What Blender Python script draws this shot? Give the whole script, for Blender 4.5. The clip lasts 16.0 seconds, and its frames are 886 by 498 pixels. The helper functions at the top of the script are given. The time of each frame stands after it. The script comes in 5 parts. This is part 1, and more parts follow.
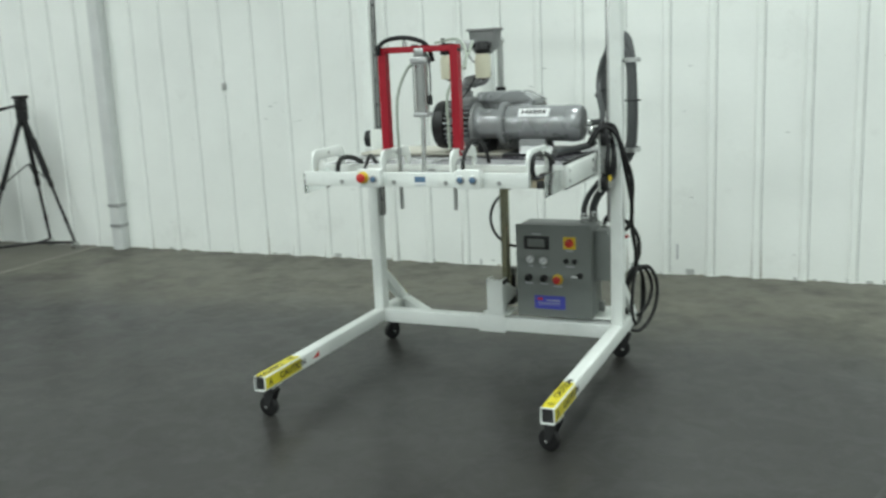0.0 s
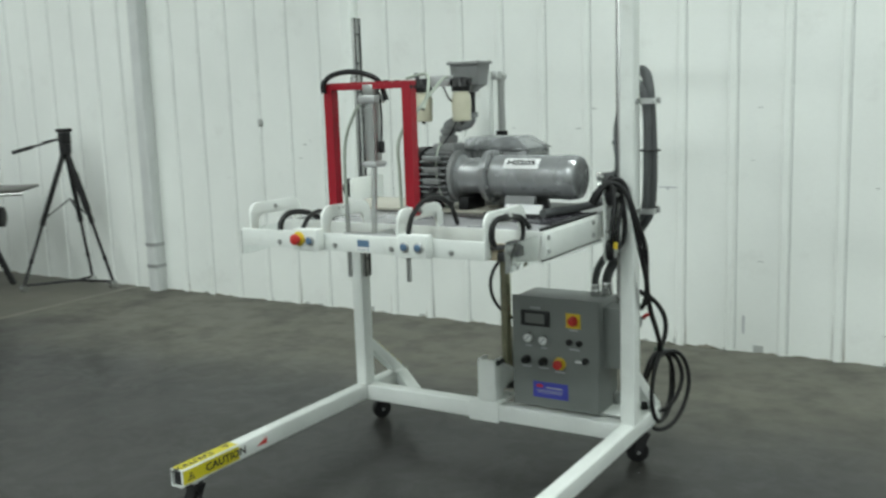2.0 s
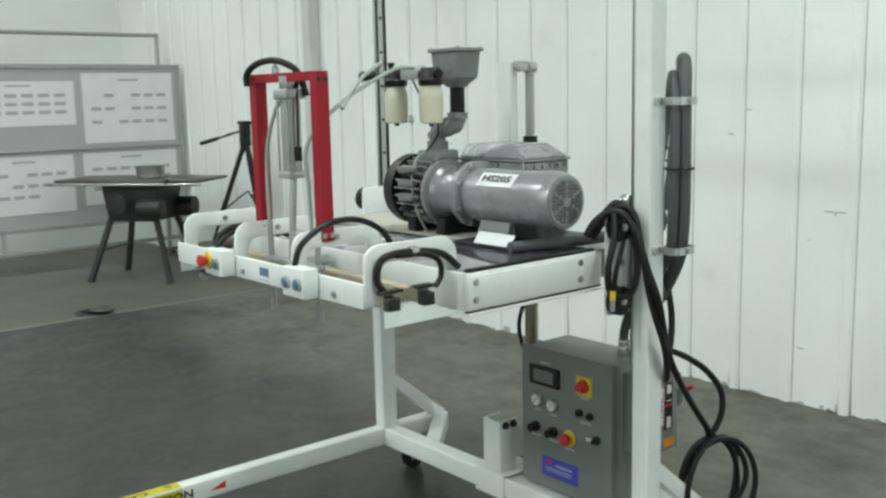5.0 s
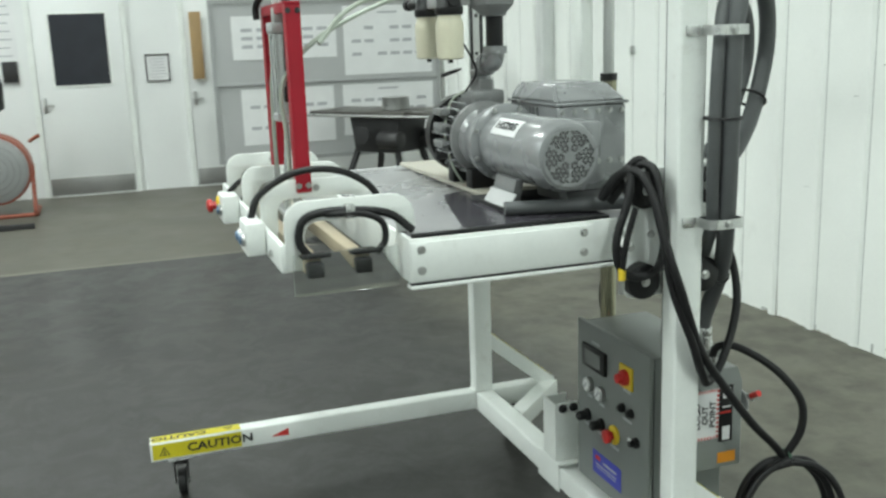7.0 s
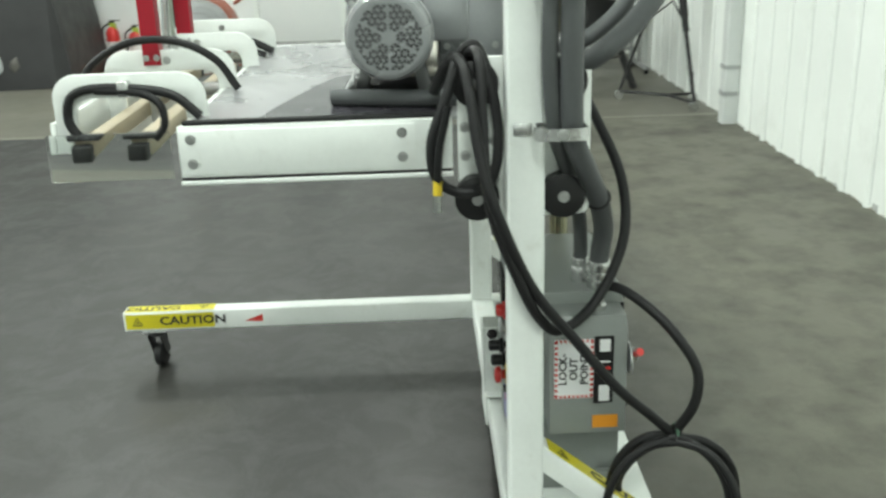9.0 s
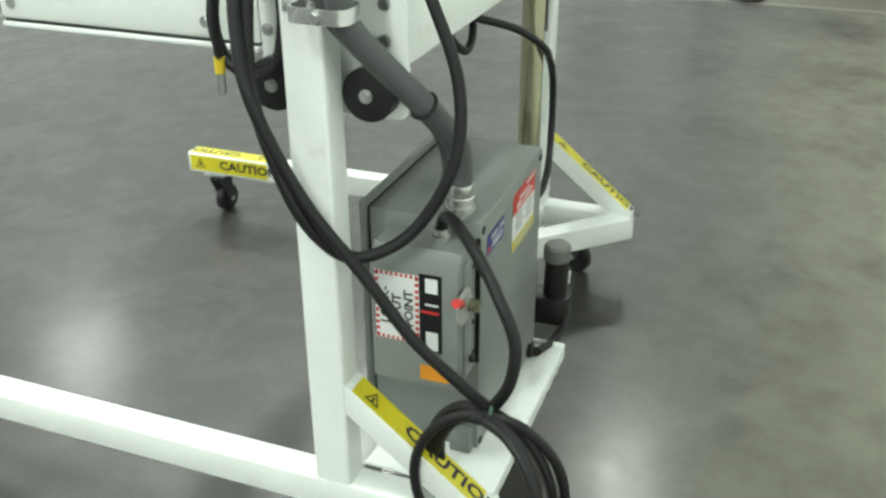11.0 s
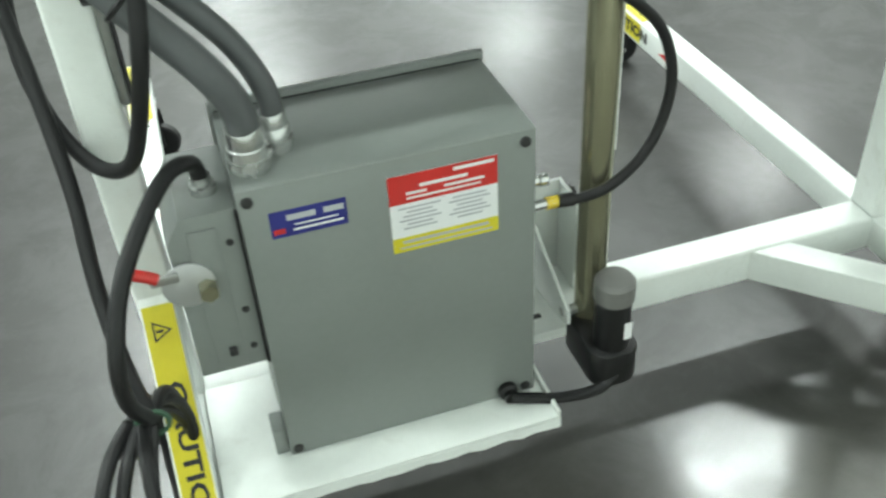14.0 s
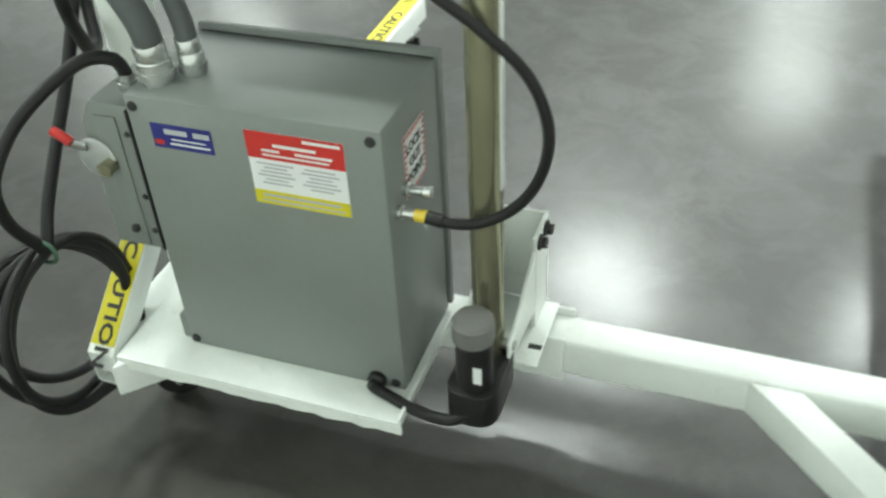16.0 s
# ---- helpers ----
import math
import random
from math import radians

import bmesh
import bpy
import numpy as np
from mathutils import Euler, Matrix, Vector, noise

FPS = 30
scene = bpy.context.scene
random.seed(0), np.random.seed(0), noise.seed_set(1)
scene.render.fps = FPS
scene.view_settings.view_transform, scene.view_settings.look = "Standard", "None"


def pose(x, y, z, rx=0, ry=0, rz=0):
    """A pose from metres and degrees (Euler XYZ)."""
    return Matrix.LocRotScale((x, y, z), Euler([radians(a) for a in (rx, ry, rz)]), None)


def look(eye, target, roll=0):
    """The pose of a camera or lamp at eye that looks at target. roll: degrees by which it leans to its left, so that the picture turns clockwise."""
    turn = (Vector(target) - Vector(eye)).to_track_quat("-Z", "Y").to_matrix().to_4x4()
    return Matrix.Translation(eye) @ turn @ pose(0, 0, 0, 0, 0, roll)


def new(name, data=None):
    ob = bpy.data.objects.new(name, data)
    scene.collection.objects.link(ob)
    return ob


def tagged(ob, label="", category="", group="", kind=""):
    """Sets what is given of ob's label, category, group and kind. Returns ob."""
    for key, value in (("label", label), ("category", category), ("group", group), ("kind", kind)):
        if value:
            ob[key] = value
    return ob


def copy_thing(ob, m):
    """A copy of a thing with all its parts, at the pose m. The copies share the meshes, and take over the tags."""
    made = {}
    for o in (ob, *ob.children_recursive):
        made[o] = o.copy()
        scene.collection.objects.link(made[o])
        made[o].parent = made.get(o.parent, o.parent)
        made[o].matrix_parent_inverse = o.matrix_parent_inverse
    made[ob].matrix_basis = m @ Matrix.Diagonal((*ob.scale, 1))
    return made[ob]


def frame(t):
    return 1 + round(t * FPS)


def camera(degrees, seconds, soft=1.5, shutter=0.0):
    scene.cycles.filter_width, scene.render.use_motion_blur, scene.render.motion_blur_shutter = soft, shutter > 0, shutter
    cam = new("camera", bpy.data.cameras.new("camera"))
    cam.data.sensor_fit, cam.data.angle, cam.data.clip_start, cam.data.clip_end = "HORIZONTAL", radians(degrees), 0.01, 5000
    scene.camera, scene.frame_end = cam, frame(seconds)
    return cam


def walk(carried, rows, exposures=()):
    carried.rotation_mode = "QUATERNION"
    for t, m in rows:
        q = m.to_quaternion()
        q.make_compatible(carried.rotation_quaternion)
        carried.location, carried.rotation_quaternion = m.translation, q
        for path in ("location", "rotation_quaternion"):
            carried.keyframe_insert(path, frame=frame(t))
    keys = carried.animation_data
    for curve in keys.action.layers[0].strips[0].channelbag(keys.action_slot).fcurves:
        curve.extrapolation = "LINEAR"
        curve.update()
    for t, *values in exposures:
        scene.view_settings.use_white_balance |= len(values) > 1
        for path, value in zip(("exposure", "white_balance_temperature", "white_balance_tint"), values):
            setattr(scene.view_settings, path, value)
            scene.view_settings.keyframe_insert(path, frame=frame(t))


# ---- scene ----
cam = camera(49.6, 16.0, soft=2.5, shutter=0.5)
PATH = [
    (0, (1.896, -3.692, 1.73), (1.11, -1.896, 1.332), -2.5),
    (0.5, (2.033, -3.463, 1.734), (1.119, -1.726, 1.351), -2.4),
    (1, (2.055, -3.188, 1.717), (1.13, -1.451, 1.36), -1.7),
    (1.5, (2.082, -2.904, 1.713), (1.166, -1.16, 1.367), -1.3),
    (2, (2.181, -2.59, 1.717), (1.149, -0.907, 1.398), -1.9),
    (2.5, (2.205, -2.296, 1.699), (1.061, -0.686, 1.382), -2.2),
    (3, (2.244, -2.048, 1.704), (1.083, -0.452, 1.384), -1.7),
    (3.5, (2.404, -1.777, 1.702), (1.094, -0.299, 1.387), -2.2),
    (4, (2.524, -1.555, 1.698), (1.106, -0.18, 1.382), -2.1),
    (4.2, (2.539, -1.48, 1.69), (1.116, -0.109, 1.377), -1.7),
    (6.3, (2.774, -0.402, 1.681), (1.016, 0.474, 1.308), -1.4),
    (6.5, (2.766, -0.303, 1.682), (0.983, 0.511, 1.287), -1.4),
    (7, (2.787, -0.028, 1.666), (0.94, 0.607, 1.234), -2.0),
    (7.5, (2.802, 0.257, 1.651), (0.932, 0.777, 1.172), -1.1),
    (8, (2.706, 0.533, 1.617), (0.833, 0.943, 1.048), -0.5),
    (8.5, (2.634, 0.773, 1.607), (0.755, 1.032, 0.97), -0.6),
    (9, (2.605, 1.116, 1.593), (0.717, 1.157, 0.934), -1.8),
    (9.5, (2.53, 1.363, 1.564), (0.672, 1.241, 0.833), -2.6),
    (10, (2.414, 1.621, 1.551), (0.605, 1.373, 0.736), -1.6),
    (10.2, (2.379, 1.736, 1.545), (0.589, 1.422, 0.711), -1.4),
    (12.3, (1.488, 2.488, 1.524), (0.226, 1.285, 0.545), -0.9),
    (12.5, (1.423, 2.546, 1.54), (0.234, 1.269, 0.561), -1.3),
    (13, (1.139, 2.549, 1.51), (0.109, 1.183, 0.475), 0.6),
    (13.5, (0.88, 2.553, 1.462), (0.12, 1.145, 0.263), -1.1),
    (14, (0.604, 2.634, 1.462), (0.173, 1.118, 0.231), -3.7),
    (14.5, (0.406, 2.661, 1.435), (0.109, 1.072, 0.258), -2.1),
    (15, (0.207, 2.638, 1.427), (0.213, 1.041, 0.222), -2.7),
    (15.5, (-0.056, 2.589, 1.423), (0.274, 1.092, 0.139), -3.9),
    (16, (-0.333, 2.606, 1.465), (0.237, 1.147, 0.221), -3.3),
]
walk(cam, [(t, look(eye, target, roll)) for t, eye, target, roll in PATH],
     exposures=((0, -0.09, 6400, 10), (2, -0.24, 6400, 10), (4, -0.14, 6400, 10), (6.5, 0.10, 6450, 10), (8, 0.30, 6550, 9), (9, 0.47, 6650, 8), (10, 0.76, 6700, 8), (12.5, 0.82, 6650, 9), (14, 0.94, 6450, 9), (16, 0.92, 6580, 8)))

# ---- light ----
world = bpy.data.worlds.new("hall_world")
scene.world = world
world.use_nodes = True
world.node_tree.nodes["Background"].inputs[0].default_value = (0.85, 1.0, 0.93, 1)
world.node_tree.nodes["Background"].inputs[1].default_value = 0.05

LAMP_W = 103
LAMP_COL = (0.91, 1.0, 0.955)
LAMP_WARM = (0.94, 0.998, 0.96)  # tint added to the end-wall lamps to warm that wall


# ---- materials ----
def material(name, col, rough=0.5, metal=0.0, var=0.08, scale=6.0, bump=0.02, fine=90.0, dirt=None, dirt_amount=0.0, coat=0.0,
             transmission=0.0, rand=0.0, spec=0.5):
    """A surface with mottling at two scales, uneven gloss, fine relief and optional dirt."""
    m = bpy.data.materials.new(name)
    m.use_nodes = True
    nt = m.node_tree
    b = nt.nodes["Principled BSDF"]
    tc = nt.nodes.new("ShaderNodeTexCoord")
    n1 = nt.nodes.new("ShaderNodeTexNoise")
    n1.inputs["Scale"].default_value = scale
    n1.inputs["Detail"].default_value = 5
    n2 = nt.nodes.new("ShaderNodeTexNoise")
    n2.inputs["Scale"].default_value = fine
    n2.inputs["Detail"].default_value = 3
    nt.links.new(tc.outputs["Object"], n1.inputs["Vector"])
    nt.links.new(tc.outputs["Object"], n2.inputs["Vector"])
    add = nt.nodes.new("ShaderNodeMath")
    add.operation = "MULTIPLY_ADD"
    add.inputs[1].default_value = 0.35
    nt.links.new(n2.outputs["Fac"], add.inputs[0])
    nt.links.new(n1.outputs["Fac"], add.inputs[2])
    ramp = nt.nodes.new("ShaderNodeMapRange")
    ramp.inputs[1].default_value = 0.45
    ramp.inputs[2].default_value = 0.95
    ramp.inputs[3].default_value = 1 - var
    ramp.inputs[4].default_value = 1 + var
    nt.links.new(add.outputs[0], ramp.inputs[0])
    mul = nt.nodes.new("ShaderNodeVectorMath")
    mul.operation = "SCALE"
    mul.inputs[0].default_value = col[:3]
    nt.links.new(ramp.outputs[0], mul.inputs["Scale"])
    colour = mul.outputs[0]
    if rand:
        oi = nt.nodes.new("ShaderNodeObjectInfo")
        mr = nt.nodes.new("ShaderNodeMapRange")
        mr.inputs[3].default_value, mr.inputs[4].default_value = 1 - rand, 1 + rand
        nt.links.new(oi.outputs["Random"], mr.inputs[0])
        mu = nt.nodes.new("ShaderNodeVectorMath")
        mu.operation = "SCALE"
        nt.links.new(colour, mu.inputs[0])
        nt.links.new(mr.outputs[0], mu.inputs["Scale"])
        colour = mu.outputs[0]
    if dirt:
        n3 = nt.nodes.new("ShaderNodeTexNoise")
        n3.inputs["Scale"].default_value = scale * 1.7
        n3.inputs["Detail"].default_value = 8
        n3.inputs["Roughness"].default_value = 0.7
        nt.links.new(tc.outputs["Object"], n3.inputs["Vector"])
        r3 = nt.nodes.new("ShaderNodeMapRange")
        r3.inputs[1].default_value, r3.inputs[2].default_value = 0.58, 0.78
        r3.inputs[4].default_value = dirt_amount
        nt.links.new(n3.outputs["Fac"], r3.inputs[0])
        mx = nt.nodes.new("ShaderNodeMix")
        mx.data_type = "RGBA"
        nt.links.new(r3.outputs[0], mx.inputs["Factor"])
        nt.links.new(colour, mx.inputs["A"])
        mx.inputs["B"].default_value = (*dirt, 1)
        colour = mx.outputs["Result"]
    nt.links.new(colour, b.inputs["Base Color"])
    rr = nt.nodes.new("ShaderNodeMapRange")
    rr.inputs[1].default_value, rr.inputs[2].default_value = 0.3, 0.7
    rr.inputs[3].default_value, rr.inputs[4].default_value = max(0.02, rough * 0.8), min(1, rough * 1.2)
    nt.links.new(n1.outputs["Fac"], rr.inputs[0])
    nt.links.new(rr.outputs[0], b.inputs["Roughness"])
    b.inputs["Metallic"].default_value = metal
    b.inputs["Coat Weight"].default_value = coat
    b.inputs["Specular IOR Level"].default_value = spec
    b.inputs["Transmission Weight"].default_value = transmission
    if bump:
        bp = nt.nodes.new("ShaderNodeBump")
        bp.inputs["Strength"].default_value = bump * 5
        bp.inputs["Distance"].default_value = 0.002
        nt.links.new(n2.outputs["Fac"], bp.inputs["Height"])
        nt.links.new(bp.outputs[0], b.inputs["Normal"])
    return m


def glow(name, col, strength):
    m = bpy.data.materials.new(name)
    m.use_nodes = True
    b = m.node_tree.nodes["Principled BSDF"]
    b.inputs["Base Color"].default_value = (*col, 1)
    b.inputs["Emission Color"].default_value = (*col, 1)
    b.inputs["Emission Strength"].default_value = strength
    return m


def floor_material(name, base, light, dark, rough_lo, rough_hi, sheen, base_sheen, wall_band=None):
    """Sealed concrete: cloudy tone, pale wear, dark stains, and a thin uneven gloss over a matt body."""
    m = bpy.data.materials.new(name)
    m.use_nodes = True
    nt = m.node_tree
    nt.nodes.remove(nt.nodes["Principled BSDF"])
    out = nt.nodes["Material Output"]
    tc = nt.nodes.new("ShaderNodeTexCoord")

    def noise_node(scale, detail, rough, distort=0.0):
        n = nt.nodes.new("ShaderNodeTexNoise")
        n.inputs["Scale"].default_value = scale
        n.inputs["Detail"].default_value = detail
        n.inputs["Roughness"].default_value = rough
        n.inputs["Distortion"].default_value = distort
        nt.links.new(tc.outputs["Object"], n.inputs["Vector"])
        return n

    def ranged(fac, lo, hi, a, z):
        r = nt.nodes.new("ShaderNodeMapRange")
        for k, v in zip((1, 2, 3, 4), (lo, hi, a, z)):
            r.inputs[k].default_value = v
        nt.links.new(fac.outputs["Fac"], r.inputs[0])
        return r.outputs[0]

    def mixed(a, colour, fac, lo, hi, amount):
        x = nt.nodes.new("ShaderNodeMix")
        x.data_type = "RGBA"
        nt.links.new(ranged(fac, lo, hi, 0.0, amount), x.inputs["Factor"])
        if isinstance(a, tuple):
            x.inputs["A"].default_value = (*a, 1)
        else:
            nt.links.new(a, x.inputs["A"])
        x.inputs["B"].default_value = (*colour, 1)
        return x.outputs["Result"]

    cloud, wear, spots, grain = noise_node(0.5, 6, 0.6), noise_node(1.9, 7, 0.62), noise_node(6, 7, 0.62), noise_node(160, 3, 0.6)
    c = mixed(base, light, cloud, 0.36, 0.66, 0.9)
    c = mixed(c, dark, noise_node(0.9, 6, 0.6, 0.3), 0.50, 0.68, 0.45)
    if wall_band:
        # paler tan band along the wall
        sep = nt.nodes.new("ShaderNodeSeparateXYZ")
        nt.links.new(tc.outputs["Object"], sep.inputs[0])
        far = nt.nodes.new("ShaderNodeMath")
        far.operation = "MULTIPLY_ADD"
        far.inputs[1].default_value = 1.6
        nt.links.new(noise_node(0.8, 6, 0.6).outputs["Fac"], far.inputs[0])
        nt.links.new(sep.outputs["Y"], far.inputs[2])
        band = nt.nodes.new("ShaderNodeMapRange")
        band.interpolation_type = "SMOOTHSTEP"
        for k, v in zip((1, 2, 3, 4), (wall_band[0], wall_band[1], 0.0, 0.85)):
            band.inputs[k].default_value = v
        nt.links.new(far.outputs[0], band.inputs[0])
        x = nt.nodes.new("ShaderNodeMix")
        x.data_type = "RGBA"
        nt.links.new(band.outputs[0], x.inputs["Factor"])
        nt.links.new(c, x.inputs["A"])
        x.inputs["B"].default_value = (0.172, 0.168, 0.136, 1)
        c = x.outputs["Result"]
    # pale scratches and scuffs drawn out by traffic, with small dark specks
    stretch = nt.nodes.new("ShaderNodeMapping")
    stretch.inputs["Rotation"].default_value = (0, 0, 0.5)
    stretch.inputs["Scale"].default_value = (0.35, 1.0, 1.0)
    nt.links.new(tc.outputs["Object"], stretch.inputs["Vector"])
    scratch = noise_node(9, 8, 0.72, 0.6)
    nt.links.new(stretch.outputs[0], scratch.inputs["Vector"])
    c = mixed(c, light, wear, 0.46, 0.72, 0.55)
    c = mixed(c, tuple(v * 1.5 for v in light), scratch, 0.62, 0.74, 0.12)
    c = mixed(c, dark, spots, 0.46, 0.74, 0.35)
    c = mixed(c, dark, grain, 0.55, 0.75, 0.22)
    bp = nt.nodes.new("ShaderNodeBump")
    bp.inputs["Strength"].default_value = 0.06
    bp.inputs["Distance"].default_value = 0.004
    nt.links.new(spots.outputs["Fac"], bp.inputs["Height"])
    ripple = noise_node(26, 4, 0.65, 0.8)
    bp2 = nt.nodes.new("ShaderNodeBump")
    bp2.inputs["Strength"].default_value = 0.22
    bp2.inputs["Distance"].default_value = 0.0022
    nt.links.new(ripple.outputs["Fac"], bp2.inputs["Height"])
    nt.links.new(bp.outputs[0], bp2.inputs["Normal"])
    body = nt.nodes.new("ShaderNodeBsdfDiffuse")
    nt.links.new(c, body.inputs["Color"])
    # a clear polish where the seal is whole, a broad sheen where it is worn
    polish = nt.nodes.new("ShaderNodeBsdfAnisotropic")
    nt.links.new(ranged(wear, 0.30, 0.75, rough_lo, rough_hi), polish.inputs["Roughness"])
    nt.links.new(bp2.outputs[0], polish.inputs["Normal"])
    satin = nt.nodes.new("ShaderNodeBsdfAnisotropic")
    satin.inputs["Roughness"].default_value = 0.40
    nt.links.new(bp.outputs[0], satin.inputs["Normal"])
    for lobe in (polish, satin):
        lobe.inputs["Color"].default_value = (0.95, 0.95, 0.95, 1)
    gloss = nt.nodes.new("ShaderNodeMixShader")
    nt.links.new(ranged(noise_node(4.2, 9, 0.72, 0.5), 0.42, 0.56, 0.78, 0.60), gloss.inputs[0])
    nt.links.new(polish.outputs[0], gloss.inputs[1])
    nt.links.new(satin.outputs[0], gloss.inputs[2])
    mix = nt.nodes.new("ShaderNodeMixShader")
    fres = nt.nodes.new("ShaderNodeFresnel")
    fres.inputs["IOR"].default_value = 1.5
    gain = nt.nodes.new("ShaderNodeMath")
    gain.operation = "MULTIPLY_ADD"
    nt.links.new(fres.outputs[0], gain.inputs[0])
    nt.links.new(ranged(wear, 0.32, 0.75, sheen * 1.15, sheen * 0.7), gain.inputs[1])
    gain.inputs[2].default_value = base_sheen
    thin = gain.outputs[0]
    if wall_band:
        # the gloss is weaker in this band
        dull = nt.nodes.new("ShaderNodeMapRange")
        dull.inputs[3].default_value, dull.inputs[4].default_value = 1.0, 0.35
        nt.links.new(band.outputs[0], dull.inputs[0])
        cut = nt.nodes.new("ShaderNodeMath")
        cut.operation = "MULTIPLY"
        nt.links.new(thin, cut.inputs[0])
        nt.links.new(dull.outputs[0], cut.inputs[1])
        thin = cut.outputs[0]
    nt.links.new(thin, mix.inputs[0])
    nt.links.new(body.outputs[0], mix.inputs[1])
    nt.links.new(gloss.outputs[0], mix.inputs[2])
    nt.links.new(mix.outputs[0], out.inputs["Surface"])
    return m


WHITE = material("white_enamel", (0.80, 0.83, 0.80), 0.38, var=0.05, bump=0.02, dirt=(0.42, 0.40, 0.33), dirt_amount=0.35)
WALLW = material("white_wall_panel", (0.86, 0.885, 0.855), 0.5, var=0.05, scale=1.3, bump=0.03, dirt=(0.55, 0.55, 0.52), dirt_amount=0.3)
WALLMARK = material("wall_mark_grey", (0.45, 0.465, 0.45), 0.6, var=0.1, scale=2)
WALLP = material("painted_wall", (0.78, 0.80, 0.79), 0.6, var=0.05, scale=1.0, bump=0.03, dirt=(0.6, 0.6, 0.58), dirt_amount=0.25)
GREY = material("grey_enamel", (0.20, 0.215, 0.205), 0.42, var=0.06, bump=0.02)
PUMP = material("silver_grey_paint", (0.30, 0.31, 0.315), 0.27, metal=0.35, var=0.08, bump=0.02, dirt=(0.12, 0.11, 0.10), dirt_amount=0.4)
PUMPD = material("cast_grey_paint", (0.24, 0.245, 0.245), 0.45, metal=0.3, var=0.12, bump=0.05, dirt=(0.08, 0.075, 0.07), dirt_amount=0.5)
BLACK = material("black_rubber", (0.009, 0.009, 0.0095), 0.5, var=0.2, bump=0.03, spec=0.35)
BLACKP = material("black_plastic", (0.009, 0.009, 0.0095), 0.38, var=0.15, spec=0.4)
CONDUIT = material("grey_conduit_jacket", (0.085, 0.09, 0.092), 0.48, var=0.1, spec=0.4)
STEEL = material("brushed_steel", (0.50, 0.51, 0.50), 0.32, metal=0.9, var=0.1, bump=0.03)
ZINC = material("zinc_plate", (0.62, 0.63, 0.62), 0.25, metal=0.9, var=0.1)
BRONZE = material("olive_anodised_tube", (0.33, 0.32, 0.22), 0.20, metal=0.75, var=0.1)
ALU = material("mill_aluminium", (0.52, 0.53, 0.53), 0.42, metal=0.6, var=0.08)
TABLE = material("worn_sheet_metal", (0.42, 0.42, 0.43), 0.28, metal=0.4, var=0.1, dirt=(0.25, 0.25, 0.26), dirt_amount=0.5)
MAT = material("dark_rubber_mat", (0.045, 0.042, 0.05), 0.24, var=0.25, dirt=(0.13, 0.125, 0.13), dirt_amount=0.5)
RED = material("red_enamel", (0.34, 0.009, 0.022), 0.45, spec=0.35, var=0.08, dirt=(0.2, 0.01, 0.015), dirt_amount=0.3)
REDP = material("red_plastic", (0.55, 0.03, 0.025), 0.35, var=0.05)
YELLOW = material("yellow_sticker", (0.62, 0.54, 0.02), 0.4, var=0.08, dirt=(0.35, 0.3, 0.03), dirt_amount=0.4)
YELP = material("yellow_plastic", (0.72, 0.52, 0.03), 0.4, var=0.05)
ORANGE = material("orange_sticker", (0.70, 0.27, 0.02), 0.45, var=0.05)
BLUE = material("blue_sticker", (0.06, 0.07, 0.42), 0.35, var=0.06)
NAVY = material("navy_metal_plate", (0.038, 0.043, 0.24), 0.3, metal=0.3, var=0.06)
BLUEB = material("blue_push_button", (0.11, 0.19, 0.30), 0.3, var=0.05)
PAPER = material("white_label", (0.75, 0.76, 0.76), 0.5, var=0.04)
INK = material("black_ink", (0.02, 0.02, 0.02), 0.5, var=0.05)
INKG = material("grey_print", (0.42, 0.43, 0.45), 0.6, var=0.05)
BEIGE = material("beige_jaw_facing", (0.42, 0.36, 0.26), 0.55, var=0.12, dirt=(0.25, 0.2, 0.14), dirt_amount=0.4)
BOTTLE = material("cream_plastic_bowl", (0.62, 0.60, 0.46), 0.35, var=0.06, coat=0.2)
TUBE = material("grey_green_air_tube", (0.36, 0.40, 0.34), 0.35, var=0.06)
DARKM = material("dark_machine_metal", (0.032, 0.032, 0.033), 0.5, metal=0.3, var=0.2)
SAWT = material("worn_cast_iron_top", (0.11, 0.105, 0.095), 0.4, metal=0.5, var=0.15)
CARTON = material("brown_card", (0.40, 0.27, 0.13), 0.7, var=0.1)
DOORG = material("dark_window_glass", (0.02, 0.022, 0.03), 0.15, var=0.1)
KICK = material("brushed_kick_plate", (0.32, 0.32, 0.31), 0.4, metal=0.7, var=0.1)
BOARD = material("grey_board_face", (0.42, 0.43, 0.43), 0.5, var=0.05, scale=2)
FRAME = material("grey_board_frame", (0.38, 0.39, 0.39), 0.4, metal=0.4, var=0.05)
DISPLAY = material("grey_display_glass", (0.16, 0.17, 0.16), 0.2, var=0.05)
FANO = material("faded_orange_frame", (0.30, 0.085, 0.05), 0.5, var=0.15)
CEIL = material("white_ceiling_sheet", (0.62, 0.65, 0.63), 0.7, var=0.05, scale=1)
CLEAR = bpy.data.materials.new("clear_acrylic")
CLEAR.use_nodes = True
CLEAR.node_tree.nodes["Principled BSDF"].inputs["Base Color"].default_value = (0.92, 0.95, 0.94, 1)
CLEAR.node_tree.nodes["Principled BSDF"].inputs["Transmission Weight"].default_value = 1.0
CLEAR.node_tree.nodes["Principled BSDF"].inputs["Roughness"].default_value = 0.08
CLEAR.node_tree.nodes["Principled BSDF"].inputs["IOR"].default_value = 1.2
LIGHT = glow("lamp_diffuser", LAMP_COL, 9.0)
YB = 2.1
